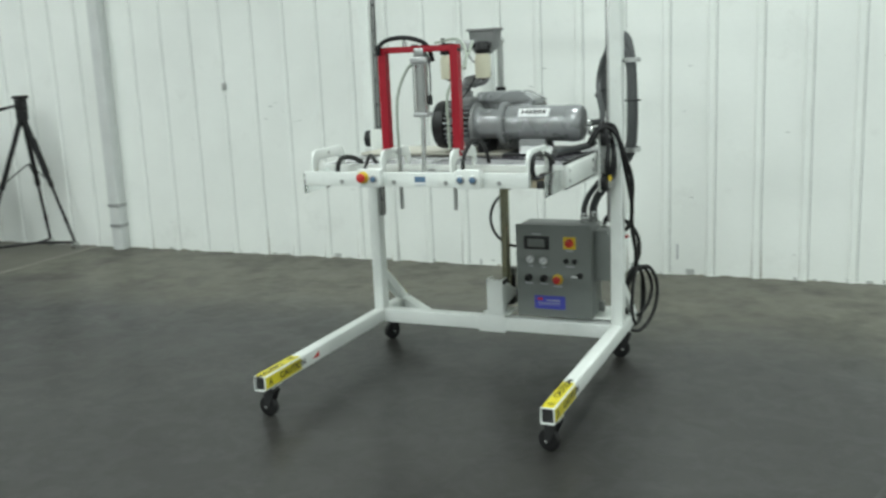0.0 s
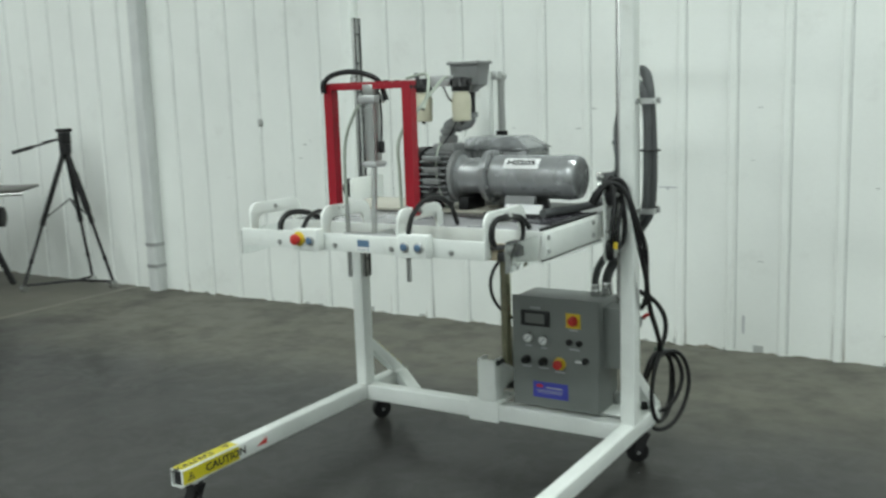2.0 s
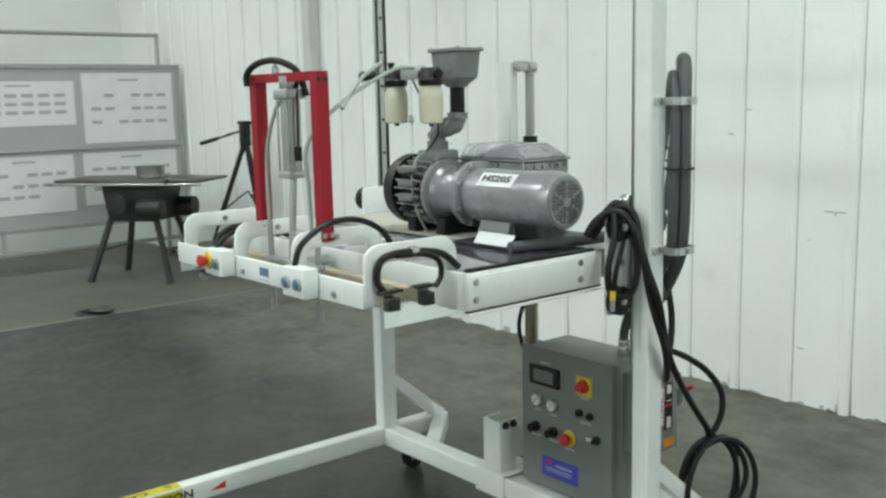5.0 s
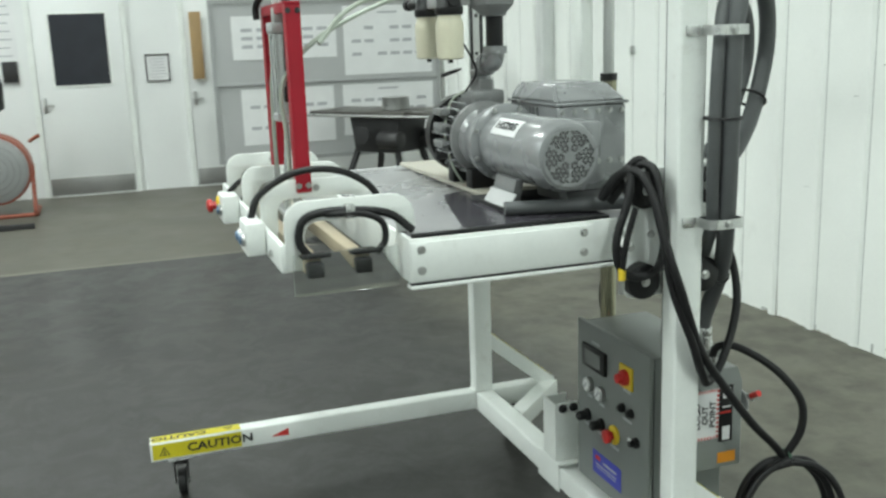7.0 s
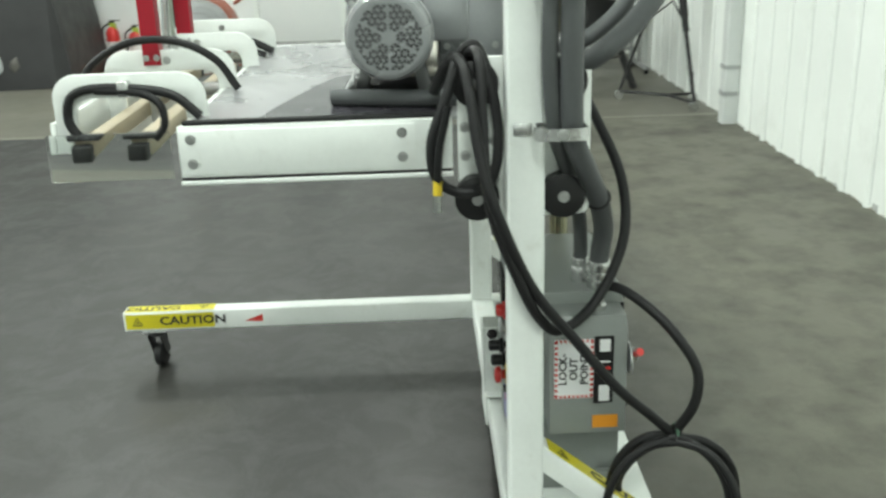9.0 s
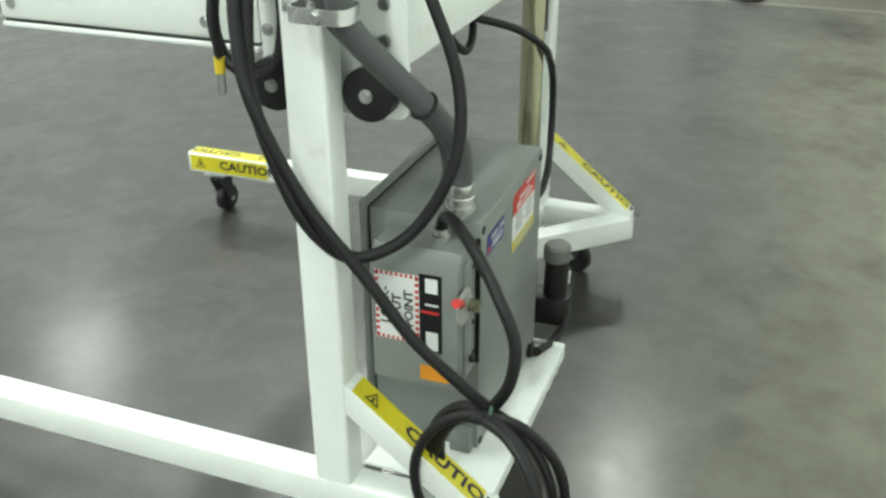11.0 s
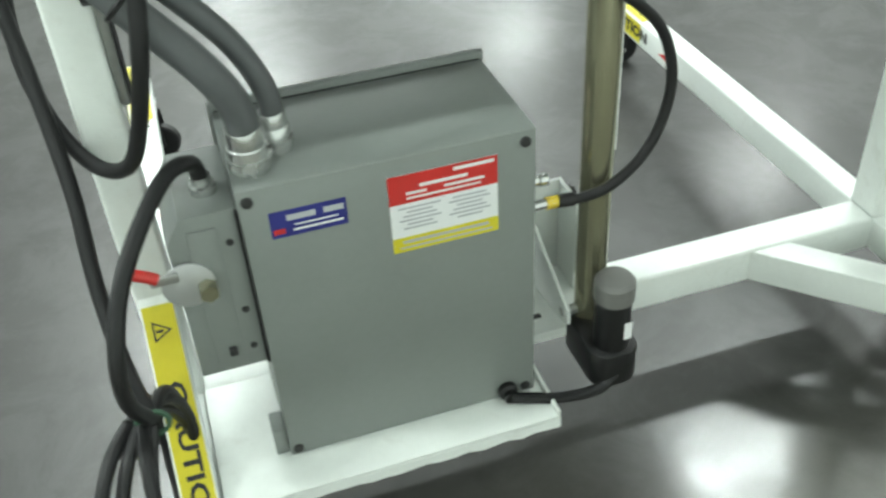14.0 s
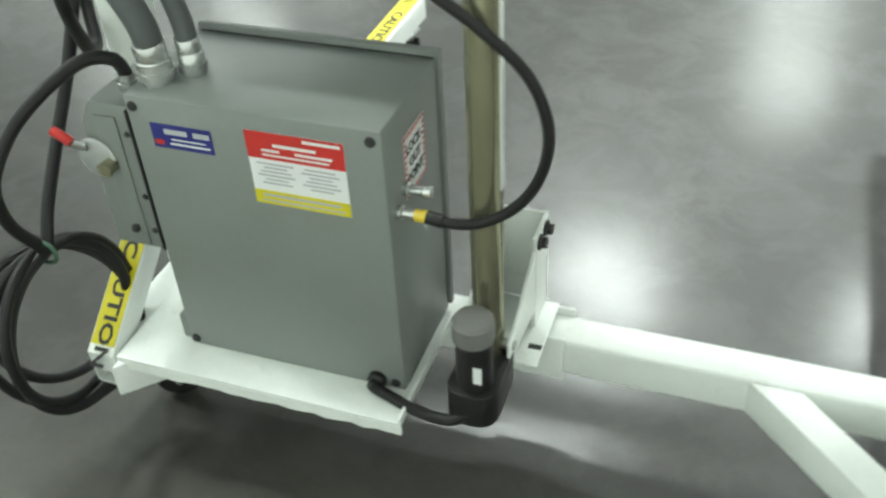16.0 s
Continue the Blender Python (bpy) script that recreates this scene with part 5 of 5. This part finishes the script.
for k, (ry, rz, off, lean) in enumerate(((0.132, 0.172, 0.0, 0.25), (0.112, 0.142, 0.02, 0.5), (0.146, 0.164, -0.015, 0.05), (0.124, 0.186, 0.01, 0.65))):
    pts = []
    for i in range(17):
        a = radians(90 + 360 * i / 16)
        u, w = ry * math.cos(a), rz * math.sin(a) - rz
        pts.append(TIE + Vector((off * (1 - abs(math.sin(a * 0.5))) + u * lean * 0.8 + 0.01 * k, u, w + 0.012 * (k - 1) * math.cos(a))))
    part("coil_turn", hose_bm(pts, 0.0100, 10, 4), BLACK, cable)
part("tie", hose_bm([TIE + Vector((0.022 * math.cos(radians(a)), 0.006, 0.022 * math.sin(radians(a)))) for a in range(0, 361, 45)], 0.004, 6, 3), material("green_twist_tie", (0.04, 0.10, 0.06), 0.5), cable, "dark green twist tie")
part("plug_tail", hose_bm([(0.752, 1.175, 1.24), (0.742, 1.155, 1.15), (0.732, 1.150, 1.07)], 0.008, 10), BLACK, cable)
part("plug_sleeve", cyl_bm((0.732, 1.150, 1.085), (0.732, 1.149, 1.055), 0.0095, seg=12), YELP, cable, "yellow sleeve")
part("plug_tip", cyl_bm((0.732, 1.149, 1.055), (0.732, 1.148, 1.02), 0.008, seg=12), STEEL, cable)

air = thing("air_supply_hose", "black air hose curving up from the cabinet", "air hose", (0.105, 1.537, 0.61))
part("jacket", hose_bm([(0.098, 1.537, 0.610), (0.065, 1.54, 0.608), (0.02, 1.542, 0.620), (-0.030, 1.538, 0.655), (-0.064, 1.532, 0.71), (-0.074, 1.530, 0.785), (-0.046, 1.534, 0.865), (0.020, 1.541, 0.930), (0.085, 1.540, 0.975), (0.155, 1.50, 1.025), (0.22, 1.42, 1.06), (0.27, 1.34, 1.10)], 0.0085, 12), BLACK, air)
part("ferrule", cyl_bm((0.107, 1.537, 0.610), (0.08, 1.5385, 0.608), 0.0112, seg=14), BLACKP, air)
solid("under_table_cable", hose_bm([(0.15, 1.39, 1.10), (0.20, 1.42, 1.03), (0.27, 1.43, 1.0), (0.33, 1.42, 1.04), (0.36, 1.40, 1.10)], 0.0085, 10), BLACK, "black cable sagging under the table", "cable")
solid("motor_lead", hose_bm([(0.205, 1.592, 0.268), (0.17, 1.60, 0.262), (0.12, 1.61, 0.255), (0.06, 1.62, 0.262), (0.025, 1.615, 0.285)], 0.010, 10), BLACK, "short black lead to the gear motor", "cable")
yl = part("table_sticker", plate_bm(facing((0.30, 1.4403, 1.15), (-1, 0, 0), (0, 0, 1)), 0.05, 0.045), YELLOW, head, "small yellow sticker")
part("print_bar", bars_bm(facing((0.30, 1.4412, 1.15), (-1, 0, 0), (0, 0, 1)), [(0, 0.01, 0.035, 0.005), (0, -0.002, 0.03, 0.004), (0, -0.012, 0.035, 0.004)]), INK, yl)

# ---- background ----
# doors in the end wall
WX = -9.1


def hall_door(name, y0, y1, h, window=True):
    d = thing(name, "white steel door with dark window and metal kick plate" if window else "white steel door with metal kick plate", "door", (WX, (y0 + y1) / 2, 0), kind="structure")
    part("frame", ring_bm("x", WX, WX + 0.05, [(y0 - 0.06, 0), (y1 + 0.06, 0), (y1 + 0.06, h + 0.06), (y0 - 0.06, h + 0.06)], [(y0, 0.004), (y1, 0.004), (y1, h), (y0, h)]), WHITE, d)
    leaf = part("leaf", box_bm(WX, WX + 0.03, y0 + 0.004, y1 - 0.004, 0.01, h - 0.004, 0.002), WALLP, d)
    part("kick_plate", box_bm(WX + 0.0305, WX + 0.034, y0 + 0.02, y1 - 0.02, 0.02, 0.215, 0.001), KICK, leaf)
    if window:
        part("pane", box_bm(WX + 0.0305, WX + 0.034, y0 + 0.19, y1 - 0.17, 1.27, 2.06), DOORG, leaf, "dark window pane")
        part("window_bead", ring_bm("x", WX + 0.0305, WX + 0.042, [(y0 + 0.17, 1.25), (y1 - 0.15, 1.25), (y1 - 0.15, 2.08), (y0 + 0.17, 2.08)], [(y0 + 0.19, 1.27), (y1 - 0.17, 1.27), (y1 - 0.17, 2.06), (y0 + 0.19, 2.06)]), WHITE, leaf)
    part("handle", cyl_bm((WX + 0.06, y0 + 0.05, 1.05), (WX + 0.06, y0 + 0.15, 1.05), 0.010, seg=12), STEEL, leaf)
    part("handle_plate", box_bm(WX + 0.0305, WX + 0.055, y0 + 0.035, y0 + 0.075, 0.98, 1.14, 0.003), STEEL, leaf)
    return d


hall_door("door_1", -0.715, 0.245, 2.25)
hall_door("door_2", 0.945, 1.915, 2.22, False)
no = thing("notice_frame", "framed paper notice with dark border", "notice", (WX, 0.605, 1.42))
part("frame", ring_bm("x", WX + 0.001, WX + 0.02, [(0.47, 1.27), (0.74, 1.27), (0.74, 1.585), (0.47, 1.585)], [(0.485, 1.285), (0.725, 1.285), (0.725, 1.57), (0.485, 1.57)]), DARKM, no)
part("sheet", box_bm(WX + 0.001, WX + 0.008, 0.484, 0.726, 1.284, 1.571), PAPER, no)
part("print_bar", bars_bm(facing((WX + 0.0085, 0.605, 1.43), (0, 1, 0), (0, 0, 1)), [(0, 0.10 - 0.035 * k, 0.16 + 0.02 * (k % 2), 0.008) for k in range(7)]), INKG, no)
po = thing("wall_poster", "white paper poster with small dark holder", "poster", (WX, -1.15, 1.9))
part("sheet", box_bm(WX + 0.001, WX + 0.004, -1.45, -0.88, 1.30, 2.35), PAPER, po)
part("print_bar", bars_bm(facing((WX + 0.0045, -1.16, 1.85), (0, 1, 0), (0, 0, 1)), [(0, 0.4 - 0.09 * k, 0.42 + 0.03 * (k % 3), 0.014) for k in range(8)]), INKG, po)
part("pocket", box_bm(WX + 0.005, WX + 0.05, -1.06, -0.90, 1.33, 1.56, 0.006), DARKM, po)
solid("card_strip", box_bm(WX + 0.06, WX + 0.10, 1.00, 1.13, 1.28, 2.05, 0.004), CARTON, "brown card strip hung beside the board", "card strip")

# rolling board with sheets
wb = thing("planning_board", "grey rolling board with white printed sheets", "board", (-7.4, 2.28, 0))
BX = -7.4
part("panel", box_bm(BX - 0.02, BX, 1.09, 3.47, 0.48, 2.07), BOARD, wb)
part("board_frame", ring_bm("x", BX - 0.03, BX + 0.015, [(1.05, 0.44), (3.51, 0.44), (3.51, 2.11), (1.05, 2.11)], [(1.09, 0.48), (3.47, 0.48), (3.47, 2.07), (1.09, 2.07)]), FRAME, wb)
part("mid_rail", box_bm(BX + 0.0005, BX + 0.018, 1.09, 3.47, 1.235, 1.265, 0.003), FRAME, wb)
rb = random.Random(21)
for y0, y1, z0, z1 in ((1.27, 2.36, 1.50, 1.94), (2.44, 3.42, 1.30, 2.02), (1.32, 2.30, 0.62, 1.20), (2.40, 3.42, 0.66, 1.20)):
    sh = part("sheet", box_bm(BX + 0.001, BX + 0.0035, y0, y1, z0, z1), PAPER, wb, "white printed sheet")
    w, h = y1 - y0, z1 - z0
    rows = [(0, h * 0.40, w * 0.22, 0.02)]
    for k in range(3):
        yy = h * 0.18 - k * h * 0.19
        for j in range(6):
            if rb.random() < 0.85:
                rows.append((-w * 0.36 + j * w * 0.145, yy, w * 0.105, 0.035))
    bars(sh, facing((BX + 0.0036, (y0 + y1) / 2, (z0 + z1) / 2), (0, 1, 0), (0, 0, 1)), rows, INKG)
for y in (1.12, 3.44):
    part("leg", box_bm(BX - 0.045, BX - 0.005 - 0.026, y - 0.02, y + 0.02, 0.06, 0.60, 0.003), FRAME, wb)
    part("foot", box_bm(BX - 0.33, BX + 0.33, y - 0.02, y + 0.02, 0.045, 0.075, 0.003), FRAME, wb)
    for dx in (-0.3, 0.3):
        part("caster", cyl_bm((BX + dx, y - 0.015, 0.025), (BX + dx, y + 0.015, 0.025), 0.0245, seg=16), BLACK, wb)
part("lower_rail", box_bm(BX - 0.044, BX - 0.031, 1.14, 3.42, 0.20, 0.24, 0.003), FRAME, wb)

# camera tripod on a dolly
tp = thing("tripod", "black camera tripod on a wheeled spreader", "tripod", (-5.5, 3.25, 0))
HEAD = Vector((-5.505, 3.262, 1.34))
FEET = [Vector((-5.155, 3.385, 0.07)), Vector((-5.81, 2.90, 0.07)), Vector((-5.58, 3.49, 0.07))]
for f in FEET:
    d = (HEAD + (f - HEAD).normalized() * 0.06)
    lg = part("leg", cyl_bm(d, d.lerp(f, 0.52), 0.024, seg=12), BLACKP, tp)
    part("lower_tube", cyl_bm(d.lerp(f, 0.50), f, 0.015, seg=10), DARKM, lg)
    part("leg_lock", cyl_bm(d.lerp(f, 0.49), d.lerp(f, 0.54), 0.026, seg=12), BLACKP, lg)
    part("leg_lock", cyl_bm(d.lerp(f, 0.80), d.lerp(f, 0.83), 0.020, seg=12), BLACKP, lg)
    part("brace", cyl_bm(d.lerp(f, 0.5), Vector((HEAD.x, HEAD.y, 0.86)), 0.007, seg=8), BLACKP, tp)
    c0 = Vector((-5.515, 3.258, 0.075))
    part("spreader_arm", cyl_bm(c0, f, 0.013, seg=8), BLACKP, tp)
    part("wheel", cyl_bm((f.x - 0.018, f.y, 0.040), (f.x + 0.018, f.y, 0.040), 0.0395, seg=18), ZINC, tp)
part("padding", cyl_bm((HEAD + (FEET[0] - HEAD).normalized() * 0.25), HEAD + (FEET[0] - HEAD).normalized() * 0.62, 0.032, seg=14), BLACK, tp)
part("collar", cyl_bm(HEAD - Vector((0, 0, 0.06)), HEAD + Vector((0, 0, 0.03)), 0.055, seg=18), BLACKP, tp)
part("fluid_head", box_bm(HEAD.x - 0.05, HEAD.x + 0.05, HEAD.y - 0.04, HEAD.y + 0.04, HEAD.z + 0.03, HEAD.z + 0.14, 0.012), BLACKP, tp)
part("quick_plate", box_bm(HEAD.x - 0.07, HEAD.x + 0.07, HEAD.y - 0.04, HEAD.y + 0.04, HEAD.z + 0.141, HEAD.z + 0.175, 0.006), BLACKP, tp)
part("pan_handle", cyl_bm(HEAD + Vector((-0.04, -0.03, 0.08)), HEAD + Vector((-0.44, -0.22, -0.03)), 0.010, seg=10), BLACKP, tp)
part("handle_grip", cyl_bm(HEAD + Vector((-0.28, -0.145, 0.013)), HEAD + Vector((-0.46, -0.23, -0.035)), 0.018, seg=12), BLACK, tp)
part("pan_handle", cyl_bm(HEAD + Vector((-0.03, 0.03, 0.09)), HEAD + Vector((-0.30, -0.02, 0.05)), 0.008, seg=10), BLACKP, tp)

# bench saw
saw = thing("bench_saw", "old grey bench saw with splayed legs and a pot on top", "bench saw", (-6.45, 2.62, 0))
SM = pose(-6.45, 2.62, 0, 0, 0, 38)


def local(bm, m=SM):
    bmesh.ops.transform(bm, matrix=m, verts=bm.verts)
    return bm


part("table_top", local(box_bm(-0.42, 0.42, -0.33, 0.33, 0.945, 0.985, 0.006)), SAWT, saw)
part("wing", local(box_bm(-0.76, -0.425, -0.30, 0.30, 0.955, 0.983, 0.005)), SAWT, saw)
part("wing", local(box_bm(0.425, 0.76, -0.30, 0.30, 0.955, 0.983, 0.005)), SAWT, saw)
part("fence_rail", local(cyl_bm((-0.80, -0.36, 0.945), (0.80, -0.36, 0.945), 0.014, seg=12)), STEEL, saw)
part("saw_body", local(prism_bm("y", -0.24, 0.24, [(-0.30, 0.944), (0.30, 0.944), (0.24, 0.58), (-0.24, 0.58)], 0.01)), DARKM, saw)
part("motor", local(cyl_bm((0.10, 0.26, 0.68), (0.42, 0.26, 0.68), 0.10, seg=24, bevel=0.012)), DARKM, saw)
part("motor", local(cyl_bm((0.16, -0.36, 0.72), (0.40, -0.36, 0.72), 0.085, seg=24, bevel=0.012)), DARKM, saw)
for sx in (-1, 1):
    for sy in (-1, 1):
        part("leg", local(hose_bm([(sx * 0.24, sy * 0.20, 0.60), (sx * 0.42, sy * 0.34, 0.0)], 0.032, 4, 1)), DARKM, saw)
    part("leg_brace", local(hose_bm([(sx * 0.33, -0.27, 0.30), (sx * 0.33, 0.27, 0.30)], 0.014, 4, 1)), SAWT, saw)
part("hand_wheel", local(lathe_bm((-0.05, -0.36, 0.76), (0, -1, 0), [(0, 0.02), (0.012, 0.09), (0.024, 0.09), (0.03, 0.02)], 24)), DARKM, saw)
pot = solid("metal_pot", local(lathe_bm((0.10, 0.0, 0.985), (0, 0, 1), [(0, 0.12), (0.008, 0.135), (0.11, 0.135), (0.12, 0.14), (0.122, 0.125)], 28)), STEEL, "dull steel pot standing on the bench saw", "pot")

# drum fan and stand by the end wall
fan = thing("drum_fan", "grey drum fan in a faded orange tube frame", "fan", (-8.05, -1.16, 0))
part("drum", lathe_bm((-8.22, -1.16, 0.49), X, [(0, 0.34), (0.005, 0.36), (0.34, 0.36), (0.345, 0.34)], 40), FANO, fan)
part("guard", lathe_bm((-7.875, -1.16, 0.49), X, [(0, 0.335), (0.01, 0.335), (0.03, 0.25), (0.04, 0.12), (0.045, 0.05)], 40), FRAME, fan, "grey wire guard")
for r in (0.32, 0.26, 0.20, 0.14, 0.08):
    part("guard_ring", hose_bm([(-7.83, -1.16 + r * math.cos(radians(a)), 0.49 + r * math.sin(radians(a))) for a in range(0, 361, 20)], 0.004, 6, 2), KICK, fan)
part("hub", cyl_bm((-7.84, -1.16, 0.49), (-7.815, -1.16, 0.49), 0.055, seg=20), PAPER, fan)
for y in (-1.50, -0.80):
    part("frame_tube", hose_bm([(-8.30, y, 0.025), (-7.80, y, 0.025), (-7.82, y, 0.20), (-8.0, y, 0.52)], 0.022, 10, 6), FANO, fan)
part("frame_tube", hose_bm([(-7.80, -1.50, 0.025), (-7.78, -1.15, 0.025), (-7.80, -0.80, 0.025)], 0.022, 10, 4), FANO, fan)
part("crank", cyl_bm((-7.98, -0.80, 0.76), (-7.94, -0.70, 0.82), 0.02, seg=10), FANO, fan)
st = thing("floor_stand", "dark metal pole stand with hanging bag", "stand", (-7.1, -1.2, 0))
part("pole", cyl_bm((-7.1, -1.22, 0.03), (-7.1, -1.22, 1.9), 0.026, seg=14), DARKM, st)
part("base_bar", box_bm(-7.14, -7.06, -1.62, -0.78, 0.0, 0.05, 0.006), DARKM, st)
part("base_bar", box_bm(-7.45, -6.75, -1.26, -1.18, 0.051, 0.09, 0.006), DARKM, st)
part("hanging_bag", lathe_bm((-7.1, -1.02, 1.12), (0, 0, 1), [(0, 0.06), (0.03, 0.11), (0.25, 0.12), (0.4, 0.07), (0.45, 0.02)], 16), DARKM, st)
part("yellow_tag", box_bm(-7.07, -7.055, -1.25, -1.19, 1.18, 1.36, 0.003), YELP, st)
# dark equipment farther along the end wall
eq = thing("covered_machine", "dark covered machine by the end wall", "machine", (-8.2, -3.4, 0))
bm = bmesh.new()
bmesh.ops.create_grid(bm, x_segments=14, y_segments=14, size=0.5)
for v in bm.verts:
    u, w = v.co.x * 2, v.co.y * 2
    e = max(abs(u), abs(w))
    z = 1.9 * (1 - max(0.0, (e - 0.72) / 0.28) ** 1.5) + 0.05 * noise.noise(Vector((u * 3, w * 3, 0)))
    v.co = Vector((-8.2 + u * 0.75, -3.55 + w * 1.1, max(0.0, z)))
part("cover", bm, DARKM, eq)
for k in range(9):
    x, y = -7.5 + rng.uniform(-0.3, 0.3), -4.9 + 0.24 * k
    bm = bmesh.new()
    bmesh.ops.create_icosphere(bm, subdivisions=2, radius=1)
    s = Vector((rng.uniform(0.15, 0.28), rng.uniform(0.14, 0.22), rng.uniform(0.16, 0.34)))
    for v in bm.verts:
        f = 1 + 0.25 * noise.noise(v.co * 2 + Vector((k, 0, 0)))
        v.co = Vector((x + v.co.x * s.x * f, y + v.co.y * s.y * f, max(0.0, s.z * 0.9 + v.co.z * s.z * f)))
    solid("scrap_bag", bm, (DARKM, FRAME, SAWT)[k % 3], "crumpled grey sack lying on the floor", "sack", "sacks on the floor")

# fire extinguishers by the end wall
SIGNAL = material("signal_green_tag", (0.35, 0.45, 0.06), 0.5)


def extinguisher(x, y, h):
    e = thing("fire_extinguisher", "red fire extinguisher with black valve on the floor", "fire extinguisher", (x, y, 0), "fire extinguishers")
    r = 0.075
    part("cylinder", lathe_bm((x, y, 0.0), (0, 0, 1), [(0, r * 0.9), (0.012, r), (h - 0.09, r), (h - 0.05, r * 0.75), (h - 0.025, 0.028), (h, 0.024)], 26), REDP, e)
    part("valve", box_bm(x - 0.022, x + 0.022, y - 0.03, y + 0.03, h + 0.0005, h + 0.035, 0.006), DARKM, e)
    part("lever", box_bm(x - 0.011, x + 0.011, y - 0.03, y + 0.10, h + 0.036, h + 0.048, 0.004), DARKM, e)
    part("hose", hose_bm([(x + 0.01, y - 0.03, h + 0.01), (x + 0.03, y - 0.10, h - 0.05), (x + 0.03, y - 0.10, h * 0.5), (x + 0.03, y - 0.085, h * 0.3)], 0.011, 8), BLACK, e)
    part("label", ring_bm("z", h * 0.32, h * 0.62, [(x + (r + 0.0015) * math.cos(radians(a)), y + (r + 0.0015) * math.sin(radians(a))) for a in range(0, 360, 15)],
                          [(x + (r + 0.0004) * math.cos(radians(a)), y + (r + 0.0004) * math.sin(radians(a))) for a in range(0, 360, 15)]), PAPER, e)
    part("tag", box_bm(x + 0.023, x + 0.027, y - 0.02, y + 0.06, h - 0.06, h + 0.02, 0.001), SIGNAL, e, "yellow-green tag")


extinguisher(-8.88, -2.40, 0.50)
extinguisher(-8.86, -2.14, 0.44)
bm = prism_bm("z", 0.0, 0.10, rounded(-8.78, -8.52, -2.42, -2.06, 0.04, 3), 0.012)
solid("floor_tray", bm, material("orange_plastic_tray", (0.75, 0.16, 0.04), 0.45), "bright orange plastic tray on the floor", "tray")
# tall pipe rack behind the board
rk = thing("pipe_rack", "pale grey tube rack standing behind the board", "rack", (-7.72, 2.3, 0))
for y in (1.22, 3.42):
    part("post", cyl_bm((-7.72, y, 0.0), (-7.72, y, 2.43), 0.022, seg=14), FRAME, rk)
part("top_rail", cyl_bm((-7.72, 1.20, 2.44), (-7.72, 3.44, 2.44), 0.022, seg=14), FRAME, rk)

# floor drain
dr = thing("floor_drain", "dirty dark floor drain with debris", "drain", (-5.17, 1.6, 0))
part("grate", lathe_bm((-5.17, 1.6, -0.001), (0, 0, 1), [(0, 0.15), (0.008, 0.145), (0.010, 0.12)], 28), DARKM, dr)
for k in range(7):
    part("grate_slot", box_bm(-5.27 + 0.033 * k, -5.262 + 0.033 * k, 1.53, 1.67, 0.0092, 0.0115), INK, dr)
bm = bmesh.new()
bmesh.ops.create_icosphere(bm, subdivisions=2, radius=1)
for v in bm.verts:
    f = 1 + 0.4 * noise.noise(v.co * 2.5)
    v.co = Vector((-5.13 + v.co.x * 0.11 * f, 1.66 + v.co.y * 0.09 * f, max(0.006, 0.03 + v.co.z * 0.035 * f)))
part("debris", bm, SAWT, dr)
